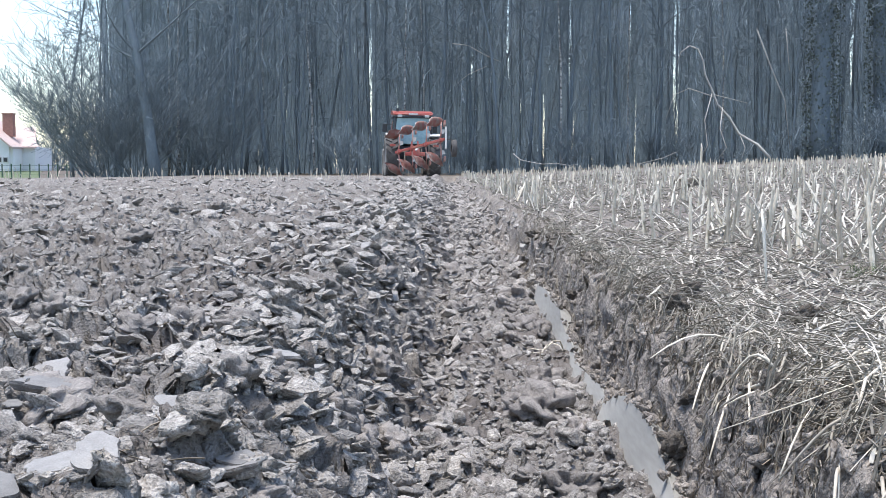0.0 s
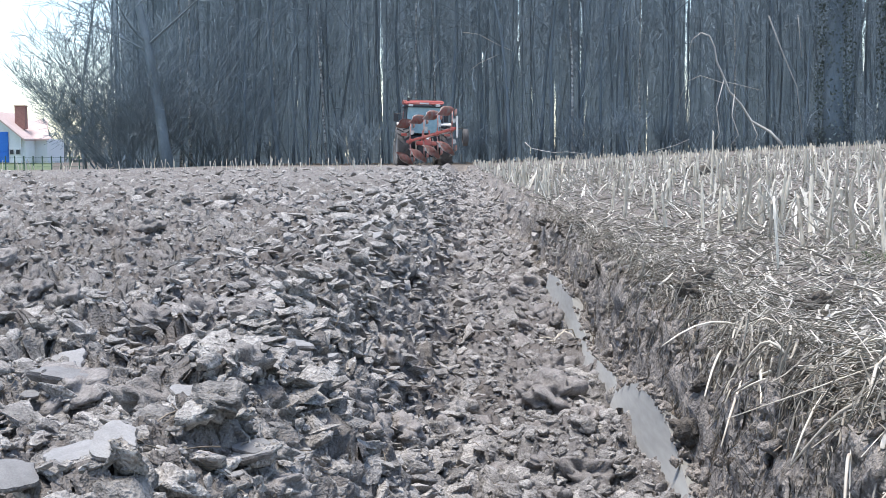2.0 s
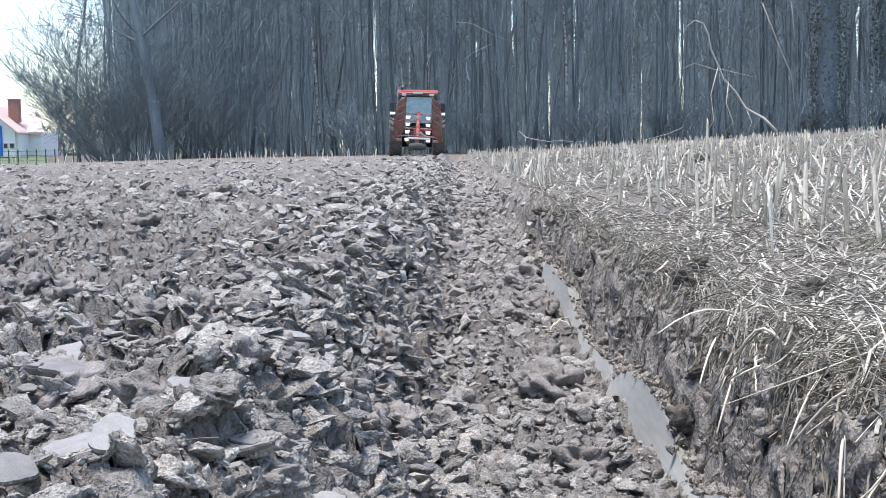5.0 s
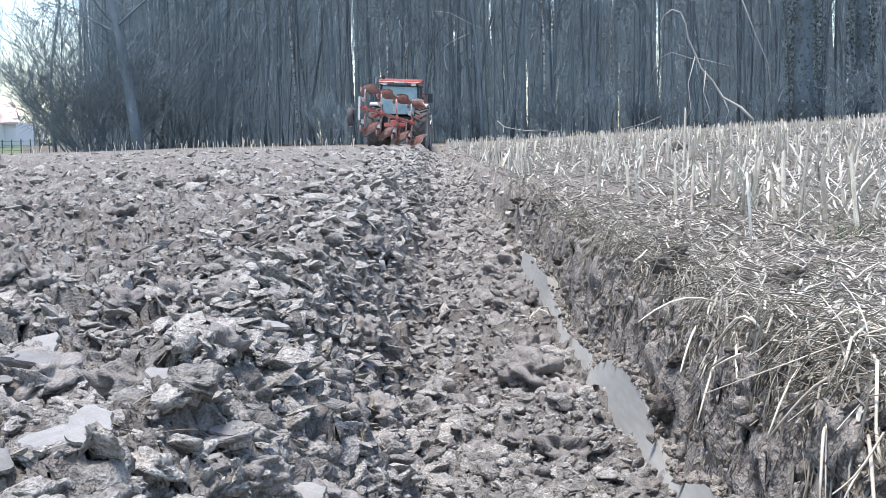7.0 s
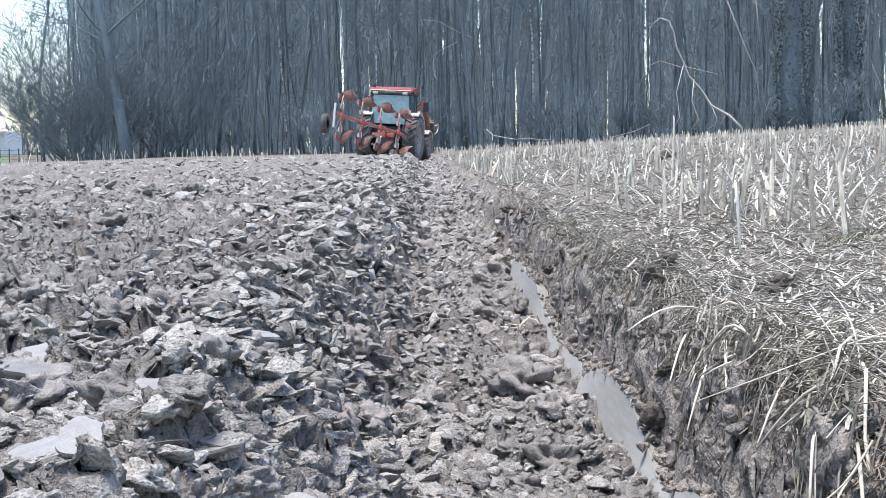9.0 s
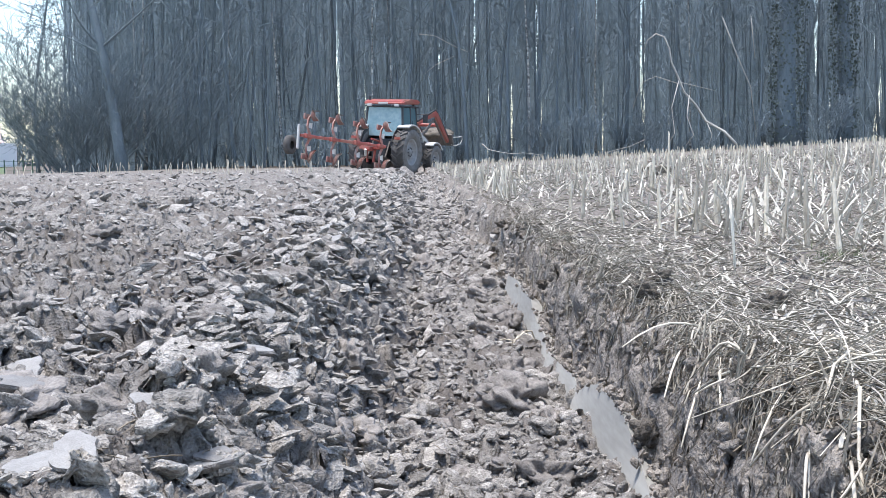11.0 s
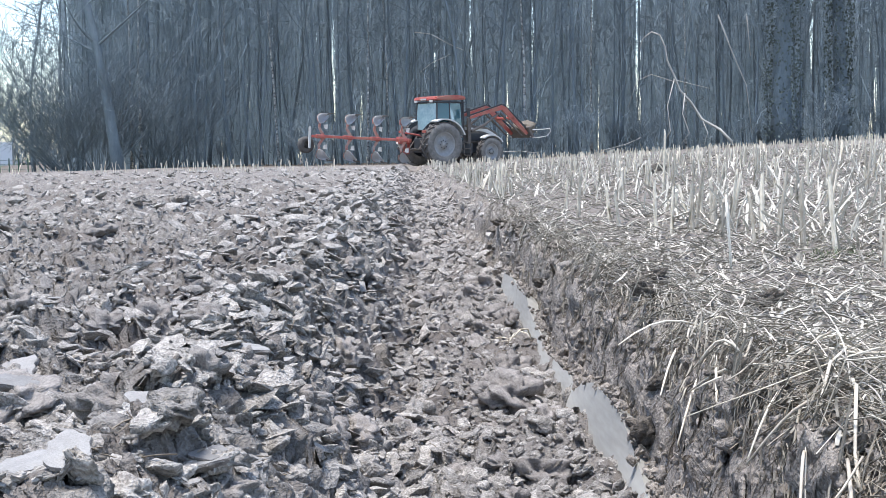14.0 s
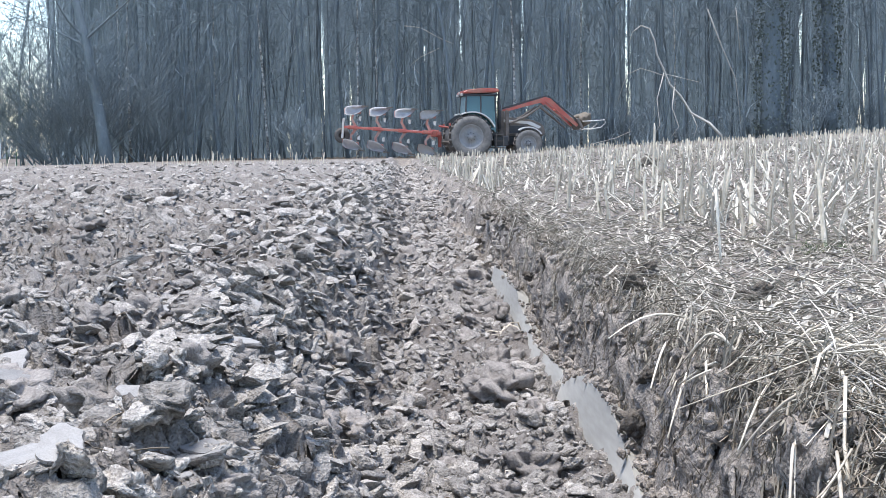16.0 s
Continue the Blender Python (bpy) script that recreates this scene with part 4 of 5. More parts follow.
def wood():
    rnd = random.Random(21)
    used = set()
    tall = [tree_proto(100 + s, 17, 0.075 + 0.018 * (s % 3), M_HAZED_BARK, 0.25, 15) for s in range(5)]
    thin = [tree_proto(120 + s, 14, 0.055, M_HAZED_BARK, 0.15, 12, 0.04, "slender bare young tree in the wood", 0.16) for s in range(4)]
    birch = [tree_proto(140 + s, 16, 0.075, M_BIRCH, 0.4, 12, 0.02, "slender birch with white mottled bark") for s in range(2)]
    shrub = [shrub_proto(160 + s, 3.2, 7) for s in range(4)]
    for i in range(95):
        y = WOOD_EDGE + 2.5 + 20 * rnd.random() ** 1.2
        x = rnd.uniform(-0.30 * y, 0.44 * y)
        p = rnd.choice(tall + thin + thin)
        s = rnd.uniform(0.8, 1.25)
        set_thing(p, used, pose(x, y, terrain_at(x, y), rnd.gauss(0, 2), rnd.gauss(0, 2.5), rnd.uniform(0, 360)), (s, s, rnd.uniform(0.9, 1.2)))
    # birches stand at these places
    for x, y, s in ((-6.5, 64, 1.0), (-2.0, 63, 0.9), (-1.0, 66, 0.8), (5.8, 62, 1.0), (-13.2, 63, 1.1), (-13.9, 64, 1.0), (9.6, 66, 0.9), (21.5, 63, 1.0), (-9.5, 67, 0.9), (15, 68, 0.9)):
        set_thing(rnd.choice(birch), used, pose(x, y, terrain_at(x, y), rnd.gauss(0, 1), rnd.gauss(0, 1), rnd.uniform(0, 360)), (s, s, 1))
    # trunks that stand out at the edge
    for x, y, s in ((8.2, 61, 1.0), (7.1, 62, 0.75), (-10.2, 62, 0.9), (-4.3, 63, 0.8), (24.0, 62, 1.0)):
        set_thing(rnd.choice(tall), used, pose(x, y, terrain_at(x, y), 0, rnd.gauss(0, 1), rnd.uniform(0, 360)), (s, s, 1.1))
    for i in range(26):
        x = rnd.uniform(-16, 27)
        y = WOOD_EDGE + 1 + rnd.expovariate(0.35)
        s = rnd.uniform(0.35, 0.85)
        set_thing(rnd.choice(shrub), used, pose(x, y, terrain_at(x, y), 0, 0, rnd.uniform(0, 360)), (s, s, s))
    # big spreading shrubs at the open western end
    big = [shrub_proto(180 + s, 8.0, 17, "wide spreading leafless hazel at the corner of the wood", 1.0) for s in range(2)]
    for x, y, s in ((-14.6, 60, 0.9), (-15.0, 62, 1.0), (-12.6, 63, 1.1), (-16.2, 61, 0.85), (-16.9, 63, 0.75), (-17.1, 61.5, 0.95), (-15.6, 59.5, 0.6), (-11.4, 62, 0.7)):
        set_thing(rnd.choice(big), used, pose(x, y, terrain_at(x, y), 0, -6, rnd.uniform(0, 360)), (s, s, s))


wood()


def oak(name, x, y, height, radius, seed, turn, first, reach, label, ivy=False, lean=0.0):
    rnd = random.Random(seed)
    thing = new(name)
    pts = [Vector((0.25 * math.sin(k * 0.9 + seed) * 0.4 + lean * k, 0.1 * math.cos(k), -0.3 + height * k / 10)) for k in range(11)]
    part("trunk", tube(bmesh.new(), pts, [radius * (1.3 if k == 0 else 1 - 0.07 * k) for k in range(11)], 12), M_HAZED_BARK, thing, smooth=True)
    limbs, twigs = [], []
    for _ in range(12):
        t = rnd.uniform(first, 0.95)
        a = math.pi + rnd.gauss(0, 0.9) if turn < 0 else rnd.uniform(0, 6.3)
        grow(rnd, pts[int(t * 10)].lerp(pts[int(t * 10) + 1], t * 10 - int(t * 10)), (math.cos(a), math.sin(a) * 0.8, rnd.uniform(0.25, 0.9)), reach * rnd.uniform(0.5, 1.1), radius * 0.22, 1, limbs, twigs, 0.55, 0.0, (5, 6, 4))
    for p, r in limbs:
        part("limb", tube(bmesh.new(), p, [max(q, 0.02) for q in r], 6, False), M_HAZED_BARK, thing, smooth=True)
    bm = bmesh.new()
    for p, r in twigs:
        tube(bm, p, [max(q, 0.013) for q in r], 3, False)
    part("crown", bm, M_HAZED_TWIG, thing, "fine bare twigs")
    if ivy:
        rng = np.random.default_rng(seed)
        n = 2200
        a, h = rng.uniform(0, 6.3, n), height * 0.75 * rng.random(n) ** 0.8
        w = radius * rng.uniform(1.0, 1.9, n)
        bm = bmesh.new()
        for k in range(n):
            m = pose(w[k] * math.cos(a[k]), w[k] * math.sin(a[k]), h[k], *rng.uniform(0, 360, 3))
            q = [bm.verts.new(m @ Vector(c)) for c in ((-0.07, 0, 0), (0, -0.06, 0.01), (0.09, 0, 0), (0, 0.06, 0.01))]
            bm.faces.new(q)
        part("ivy", bm, M_MOSS, thing, "dull green ivy round the trunk")
    thing.matrix_basis = pose(x, y, terrain_at(x, y))
    return tagged(thing, label, "tree", "trees of the wood")


oak("oak_tree", -12.9, 57.2, 15, 0.27, 5, -1, 0.35, 6.0, "old leaning tree with long bare limbs over the field edge", lean=-0.25)
oak("oak_tree", 18.2, 61.0, 16, 0.52, 9, 1, 0.45, 4.5, "thick dark old tree with ivy on its trunk", True)
oak("oak_tree", 21.6, 63.0, 16, 0.42, 13, 1, 0.45, 4.0, "thick dark old tree with mossy trunk", True)


def dead_branches():
    def branch(lines, label, name="dead_branch"):
        thing = new(name)
        for k, (pts, r) in enumerate(lines):
            part("stem" if k == 0 else "side_branch", tube(bmesh.new(), pts, [0.55 * r * (1 - 0.6 * i / len(pts)) for i in range(len(pts))], 7), M_DEAD, thing, smooth=True)
        return tagged(thing, label, "dead branch")
    y = 60.0
    # the broken top that leans down to the field
    branch([([(15.2, y - 1, 0.85), (14.75, y - 0.5, 1.45), (14.0, y, 1.95), (13.5, y, 2.75), (12.95, y, 3.35), (12.65, y, 4.1), (12.35, y, 4.75), (12.25, y, 5.4), (12.0, y, 5.95), (11.6, y, 6.1)][::1], 0.13),
            ([(12.7, y, 3.9), (12.3, y - 0.3, 2.6), (12.4, y - 0.5, 1.4), (12.1, y - 0.6, 0.9)], 0.05),
            ([(13.2, y, 3.2), (13.0, y - 0.4, 2.2), (13.3, y - 0.5, 1.3), (12.9, y - 0.6, 0.8)], 0.05),
            ([(12.8, y, 3.7), (11.6, y, 4.1), (10.9, y, 3.8), (10.5, y, 2.6)], 0.04),
            ([(12.8, y, 3.8), (14.4, y, 3.4)], 0.035),
            ([(14.0, y, 2.0), (14.2, y - 0.4, 1.3), (14.0, y - 0.5, 0.75)], 0.035),
            ([(11.6, y, 6.1), (11.2, y, 5.8), (11.0, y, 5.2)], 0.04)], "pale barkless broken branch leaning down to the stubble")
    branch([([(0.4, 62, 6.4), (1.2, 62, 6.3), (2.1, 62, 5.8), (2.8, 62, 5.5)], 0.05)], "pale bare twig hanging in the trees")
    branch([([(2.1, 62, 5.3), (1.2, 62, 4.9), (0.7, 62, 4.5), (1.1, 62, 4.1)], 0.045)], "pale bare twig hanging in the trees")
    branch([([(3.2, 58, 1.0), (3.5, 57.8, 0.72), (4.0, 57.5, 0.6), (4.5, 57.6, 0.52), (5.1, 57.4, 0.55), (5.7, 57.5, 0.47), (6.1, 57.5, 0.5)], 0.04)], "bare fallen branch lying along the stubble")
    branch([([(15.0, 61, 7.0), (15.7, 61, 5.2), (16.4, 61, 3.6), (16.7, 61, 1.2)], 0.07), ([(16.4, 61, 7.0), (16.6, 61, 5.0)], 0.05)], "pale slanting bare stem at the wood's edge")
    branch([([(9.0, 59, 0.5), (10.2, 59, 0.8), (10.9, 59, 1.1)], 0.04)], "bare fallen branch lying along the stubble")
    # dark lump of root in the stubble
    ob = part("root_clod", clod_shape(77, 0.5, 3), M_MUD, smooth=True)
    ob.matrix_basis = pose(3.3, 17.0, terrain_at(3.3, 17.0) + 0.05, 10, 0, 20) @ Matrix.Diagonal((0.3, 0.15, 0.18, 1))
    tagged(ob, "dark lump of soil and roots in the stubble", "clod")


dead_branches()


def far_wood():
    """The depth of the wood: many thin trunks, and behind them its plain dark distance, with haze painted as glow."""
    rng = np.random.default_rng(17)
    for n, near, deep, bark, label in ((150, 61, 71, M_HAZED_BARK, "dense thin grey trunks behind the wood's edge"), (640, 70, 81, M_FAR_GLOW, "thin trunks in the depth of the wood, haze painted as glow")):
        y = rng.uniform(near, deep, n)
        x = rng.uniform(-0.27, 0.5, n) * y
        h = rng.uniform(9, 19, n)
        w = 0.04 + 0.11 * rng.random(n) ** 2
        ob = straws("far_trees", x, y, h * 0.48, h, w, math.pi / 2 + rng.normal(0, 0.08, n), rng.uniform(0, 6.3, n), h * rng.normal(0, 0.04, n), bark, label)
        ob.data.polygons.foreach_set("use_smooth", np.full(n * 15, True))
    n = 34000
    y = rng.uniform(60, 81, n)
    x = (-0.245 + 0.745 * rng.random(n) ** 1.05) * y
    z = rng.uniform(0.2, 13, n)
    l = rng.uniform(0.5, 2.2, n)
    straws("far_twigs", x, y, z, l, rng.uniform(0.012, 0.036, n), rng.normal(0.65, 0.6, n), rng.uniform(0, 6.3, n), l * 0.08, M_HAZED_TWIG,
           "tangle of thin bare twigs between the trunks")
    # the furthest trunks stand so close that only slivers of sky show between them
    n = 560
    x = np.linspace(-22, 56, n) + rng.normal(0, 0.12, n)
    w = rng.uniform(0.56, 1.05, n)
    ob = straws("backdrop", x, 82 + 4 * rng.random(n), 11 + 0 * x, 26 + 0 * x, w, math.pi / 2 + rng.normal(0, 0.014, n), rng.uniform(-0.5, 0.5, n), rng.normal(0, 0.7, n), M_FAR_GLOW,
                "dark blue-grey depth of the leafless wood, its haze painted as glow", 0.95)
    ob["kind"] = "structure"


far_wood()


# ---- house and fence ----
def house():
    y = 120.0
    thing = new("house")
    bm = bmesh.new()
    plate(bm, [(-46.4, y, 0), (-40.2, y, 0), (-40.2, y, 2.4), (-43.0, y, 4.7), (-46.4, y, 2.4)], 0.3, (0, 1, 0))
    part("gable_wall", bm, M_WALL, thing, "white rendered gable wall")
    part("side_wall", box(bmesh.new(), (-40.05, y + 4.15, 1.2), (0.3, 8, 2.4)), M_WALL, thing)
    part("wing_wall", box(bmesh.new(), (-39.3, y + 3.0, 1.15), (1.2, 0.3, 2.3)), M_WALL, thing)
    part("wing_wall", box(bmesh.new(), (-38.85, y + 5.6, 1.15), (0.3, 5, 2.3)), M_WALL, thing)
    for pts in ([(-43.0, 4.85), (-39.8, 2.2)], [(-43.0, 4.85), (-46.8, 2.2)]):
        bm = bmesh.new()
        (x0, z0), (x1, z1) = pts
        plate(bm, [(x0, y - 0.5, z0), (x1, y - 0.5, z1), (x1, y + 8.5, z1), (x0, y + 8.5, z0)], 0.18, (0, 0, 1))
        part("roof", bm, M_TILE, thing, "red tiled roof slope")
    bm = bmesh.new()
    plate(bm, [(-41.8, y + 2.5, 2.25), (-38.4, y + 2.5, 2.25), (-39.4, y + 5.5, 4.2), (-41.8, y + 5.5, 4.2)], 0.18, (0, 0, 1))
    part("roof", bm, M_TILE, thing, "red tiled roof slope")
    ch = part("chimney", box(bmesh.new(), (-41.2, y + 3, 4.4), (1.0, 0.8, 2.2), 0.02), M_BRICK, thing, "brown brick chimney")
    part("chimney_cap", box(bmesh.new(), (-41.2, y + 3, 5.53), (1.12, 0.92, 0.08)), M_BRICK, ch)
    door = part("garage_door", box(bmesh.new(), (-43.0, y - 0.2, 1.5), (3.2, 0.12, 2.9), 0.02), M_BLUE, thing, "bright blue garage door")
    for k in range(3):
        part("door_panel", box(bmesh.new(), (-43.0, y - 0.275, 0.6 + 0.9 * k), (3.0, 0.04, 0.8), 0.01), M_BLUE, door)
    for x in (-41.1, -40.5):
        w = part("window", box(bmesh.new(), (x, y - 0.18, 1.05), (0.45, 0.1, 0.5), 0.01), M_GREY, thing, "small window")
        part("pane", box(bmesh.new(), (x, y - 0.245, 1.05), (0.34, 0.02, 0.38)), M_BLACK, w)
    thing.location = (-1.0, 0, 0.05)
    tagged(thing, "white house with red tiled roof, brick chimney and blue door", "house")
    fence = new("fence")
    for k in range(24):
        x = -42 + 0.66 * k
        part("post", box(bmesh.new(), (x, 90, 0.0), (0.07, 0.07, 1.25)), M_GREEN, fence)
    for z in (-0.15, 0.2, 0.5):
        part("wire", tube(bmesh.new(), [(-42.5, 90, z), (-26, 90, z)], 0.012, 5), M_GREEN, fence)
    tagged(fence, "dark green post and wire fence on the meadow", "fence")
    # far hedge behind the meadow
    rng = np.random.default_rng(30)
    n = 5000
    x, yy = rng.uniform(-75, -26, n), rng.uniform(140, 150, n)
    l = rng.uniform(0.6, 2.2, n)
    straws("far_hedge", x, yy, rng.uniform(0, 1, n) ** 1.5 * 3.4, l, rng.uniform(0.06, 0.16, n), rng.normal(0.8, 0.5, n), rng.uniform(0, 6.3, n), l * 0.1, M_HAZED_TWIG,
           "far grey hedge behind the meadow")


house()


# ---- tractor ----
REAR_R, FRONT_R = 0.91, 0.60


def wheel(name, parent, radius, width, lugs, rim_r, side):
    """A wheel about its own x axis: tyre with lugs, rim, hub and bolts; side is +1 where the outside looks to +x."""
    w, r = width / 2, radius
    bm = revolve(bmesh.new(), [(-w * 0.72, rim_r), (-w * 0.95, rim_r + 0.06), (-w, (r + rim_r) / 2), (-w * 0.9, r * 0.93), (-w * 0.6, r * 0.955), (w * 0.6, r * 0.955), (w * 0.9, r * 0.93),
                               (w, (r + rim_r) / 2), (w * 0.95, rim_r + 0.06), (w * 0.72, rim_r)], 40)
    tyre = part(name, bm, M_TYRE, parent, "muddy tractor tyre with deep lugs", smooth=True)
    tyre.data.materials.append(M_SIDE)
    for p in tyre.data.polygons:
        rr = math.hypot(p.center.y, p.center.z)
        p.material_index = 1 if rr < r * 0.925 else 0
    bm = bmesh.new()
    for k in range(lugs):
        for s in (-1, 1):
            a = 360 * (k + (0.5 if s > 0 else 0)) / lugs
            m = pose(0, 0, 0, a) @ pose(s * w * 0.47, 0, r * 0.965, 0, 0, s * 40)
            made = bmesh.ops.create_cube(bm, size=1.0, matrix=m @ Matrix.Diagonal((w * 1.15, 0.055 * r / 0.87, r * 0.075, 1)))
    part("tread", bm, M_TYRE, tyre)
    o = side
    bm = revolve(bmesh.new(), [(o * w * 0.75, rim_r + 0.015), (o * w * 0.80, rim_r), (o * w * 0.55, rim_r * 0.92), (o * w * 0.30, rim_r * 0.80), (o * w * 0.22, rim_r * 0.45), (o * w * 0.45, rim_r * 0.40),
                               (o * w * 0.50, rim_r * 0.22), (o * w * 0.62, rim_r * 0.20), (o * w * 0.62, 0.001)], 28)
    bmesh.ops.recalc_face_normals(bm, faces=bm.faces)
    rim = part("rim", bm, M_RIM, tyre, "dusty grey wheel rim", smooth=True)
    bm = revolve(bmesh.new(), [(-o * w * 0.72, rim_r), (-o * w * 0.3, rim_r * 0.8), (-o * w * 0.3, 0.001)], 24)
    part("inner_rim", bm, M_BLACK, tyre, smooth=True)
    for k in range(8):
        a = 2 * math.pi * k / 8
        part("bolt", box(bmesh.new(), (o * w * 0.52, rim_r * 0.32 * math.cos(a), rim_r * 0.32 * math.sin(a)), (0.04, 0.04, 0.04), 0.008), M_BLACK, tyre)
    return tyre


def arc(cx, cz, r, a0, a1, n):
    return [(cx + r * math.cos(radians(a0 + (a1 - a0) * k / n)), cz + r * math.sin(radians(a0 + (a1 - a0) * k / n))) for k in range(n + 1)]


def fender(parent, x, r, cy, cz, a0, a1, width, material, label):
    """A curved mudguard over a wheel: a bent plate with a turned-down outer lip."""
    bm = bmesh.new()
    outer, inner = arc(cy, cz, r, a0, a1, 14), arc(cy, cz, r - 0.05, a0, a1, 14)
    rows = []
    for (yo, zo), (yi, zi) in zip(outer, inner):
        rows.append([bm.verts.new((x - width / 2, yi, zi)), bm.verts.new((x - width / 2, yo, zo)), bm.verts.new((x + width / 2, yo, zo)), bm.verts.new((x + width / 2, yi, zi))])
    for a, b in zip(rows, rows[1:]):
        for k in range(4):
            bm.faces.new((a[k], a[(k + 1) % 4], b[(k + 1) % 4], b[k]))
    bm.faces.new(rows[0][::-1])
    bm.faces.new(rows[-1])
    bmesh.ops.recalc_face_normals(bm, faces=bm.faces)
    return part("mudguard", bm, material, parent, label)


CAB_PARTS = ("cab_pillar", "door_glass", "side_glass", "rear_glass", "windscreen", "cab_floor", "driver_seat", "steering_wheel", "cab_roof", "work_lamp", "beacon", "mirror_arm")


def tractor():
    t = new("tractor")
    bm = bmesh.new()
    box(bm, (0, 0.9, 0.78), (0.5, 2.2, 0.5), 0.05)
    box(bm, (0, 2.3, 0.75), (0.42, 1.3, 0.4), 0.04)
    box(bm, (0, -0.25, 0.85), (0.6, 0.7, 0.6), 0.05)
    part("chassis", bm, M_BLACK, t, "dark dirty gearbox and frame")
    bm = tube(bmesh.new(), [(-0.9, 0, REAR_R), (0.9, 0, REAR_R)], 0.13, 12)
    part("rear_axle", bm, M_BLACK, t)
    bm = tube(bmesh.new(), [(-0.85, 2.42, FRONT_R), (0.85, 2.42, FRONT_R)], 0.09, 10)
    part("front_axle", bm, M_BLACK, t)
    # engine hood, falling to the front
    bm = bmesh.new()
    prof = [(1.25, 0.95), (1.25, 1.72), (1.9, 1.70), (2.7, 1.60), (3.15, 1.42), (3.28, 1.2), (3.25, 0.9)]
    plate(bm, [(0, y, z) for y, z in prof], 0.72, (1, 0, 0))
    bmesh.ops.bevel(bm, geom=bm.edges[:], offset=0.05, segments=2, affect="EDGES")
    hood = part("engine_hood", bm, M_IRON, t, "dusty dark engine hood")
    for s in (-1, 1):
        bm = bmesh.new()
        plate(bm, [(s * 0.372, 1.5, 1.62), (s * 0.372, 2.65, 1.52), (s * 0.372, 3.1, 1.30), (s * 0.372, 3.0, 1.22), (s * 0.372, 2.5, 1.42), (s * 0.372, 1.5, 1.5)], 0.02, (1, 0, 0))
        part("hood_stripe", bm, M_GREY, hood, "light grey hood stripe")
        box_bm = box(bmesh.new(), (s * 0.374, 2.1, 1.2), (0.02, 0.9, 0.3), 0.008)
        part("side_grille", box_bm, M_BLACK, hood)
    before = set(t.children)
    # cab frame
    post = {"a": [(0.70, 1.05, 1.05), (0.64, 0.98, 2.62)], "b": [(0.76, 0.20, 1.35), (0.68, 0.22, 2.64)], "c": [(0.74, -0.62, 1.45), (0.66, -0.52, 2.62)]}
    for s in (-1, 1):
        for a, b in post.values():
            part("cab_pillar", tube(bmesh.new(), [(a[0] * s, a[1], a[2]), (b[0] * s, b[1], b[2])], 0.045, 8), M_BLACK, t)
        bm = plate(bmesh.new(), [(s * 0.725, 1.0, 1.08), (s * 0.765, 0.22, 1.5), (s * 0.68, 0.22, 2.58), (s * 0.645, 0.95, 2.58)], 0.012, (1, 0, 0))
        part("door_glass", bm, M_GLASS, t, "blue-green cab glass")
        bm = plate(bmesh.new(), [(s * 0.765, 0.18, 1.55), (s * 0.745, -0.55, 1.62), (s * 0.665, -0.5, 2.58), (s * 0.685, 0.18, 2.58)], 0.012, (1, 0, 0))
        part("side_glass", bm, M_GLASS, t, "blue-green cab glass")
        part("sill", box(bmesh.new(), (s * 0.70, 0.72, 1.05), (0.12, 0.75, 0.5), 0.03, (25, 0, 0)), M_BLACK, t)
        fender(t, s * 0.90, 1.04, 0.05, REAR_R, 22, 116, 0.48, M_GREY, "dusty light grey rear mudguard")
        fender(t, s * 0.88, 0.70, 2.42, FRONT_R, 35, 125, 0.36, M_GREY, "light grey front mudguard")
        part("inner_guard", plate(bmesh.new(), [(s * 0.66, y, z) for y, z in arc(0.05, REAR_R, 1.0, 10, 160, 10)], 0.02, (1, 0, 0)), M_BLACK, t)
        # steps and tank
        part("fuel_tank", box(bmesh.new(), (s * 0.62, 1.30, 0.72), (0.42, 0.62, 0.42), 0.05), M_BLACK, t)
        steps = part("steps", box(bmesh.new(), (s * 0.90, 1.22, 0.45), (0.22, 0.34, 0.03)), M_IRON, t)
        for z in (0.72, 0.98):
            part("step", box(bmesh.new(), (s * 0.90, 1.22, z), (0.2, 0.34, 0.03)), M_IRON, steps)
        for yy in (1.06, 1.38):
            part("step_rail", box(bmesh.new(), (s * 0.98, yy, 0.72), (0.03, 0.03, 0.58)), M_IRON, steps)
        m = part("mirror_arm", tube(bmesh.new(), [(s * 0.66, 1.0, 2.35), (s * 0.98, 1.12, 2.35), (s * 0.98, 1.12, 2.2)], 0.015, 6), M_BLACK, t)
        part("mirror", box(bmesh.new(), (s * 0.99, 1.13, 2.2), (0.18, 0.05, 0.36), 0.02), M_BLACK, m)
        part("tail_light", box(bmesh.new(), (s * 0.90, -0.86, 1.42), (0.24, 0.06, 0.10), 0.01), M_RED, t, "red tail light")
        part("work_lamp", box(bmesh.new(), (s * 0.52, -0.74, 2.66), (0.17, 0.10, 0.10), 0.02), M_GREY, t)
    part("rear_glass", plate(bmesh.new(), [(-0.70, -0.60, 1.5), (0.70, -0.60, 1.5), (0.62, -0.53, 2.58), (-0.62, -0.53, 2.58)], 0.012, (0, 1, 0)), M_SKY_GLASS, t, "rear window with pale blue-green sky reflection painted in")
    part("windscreen", plate(bmesh.new(), [(-0.66, 1.04, 1.3), (0.66, 1.04, 1.3), (0.60, 0.98, 2.58), (-0.60, 0.98, 2.58)], 0.012, (0, 1, 0)), M_GLASS, t, "blue-green windscreen")
    part("cab_floor", box(bmesh.new(), (0, 0.2, 1.15), (1.25, 1.5, 0.5), 0.05), M_BLACK, t)
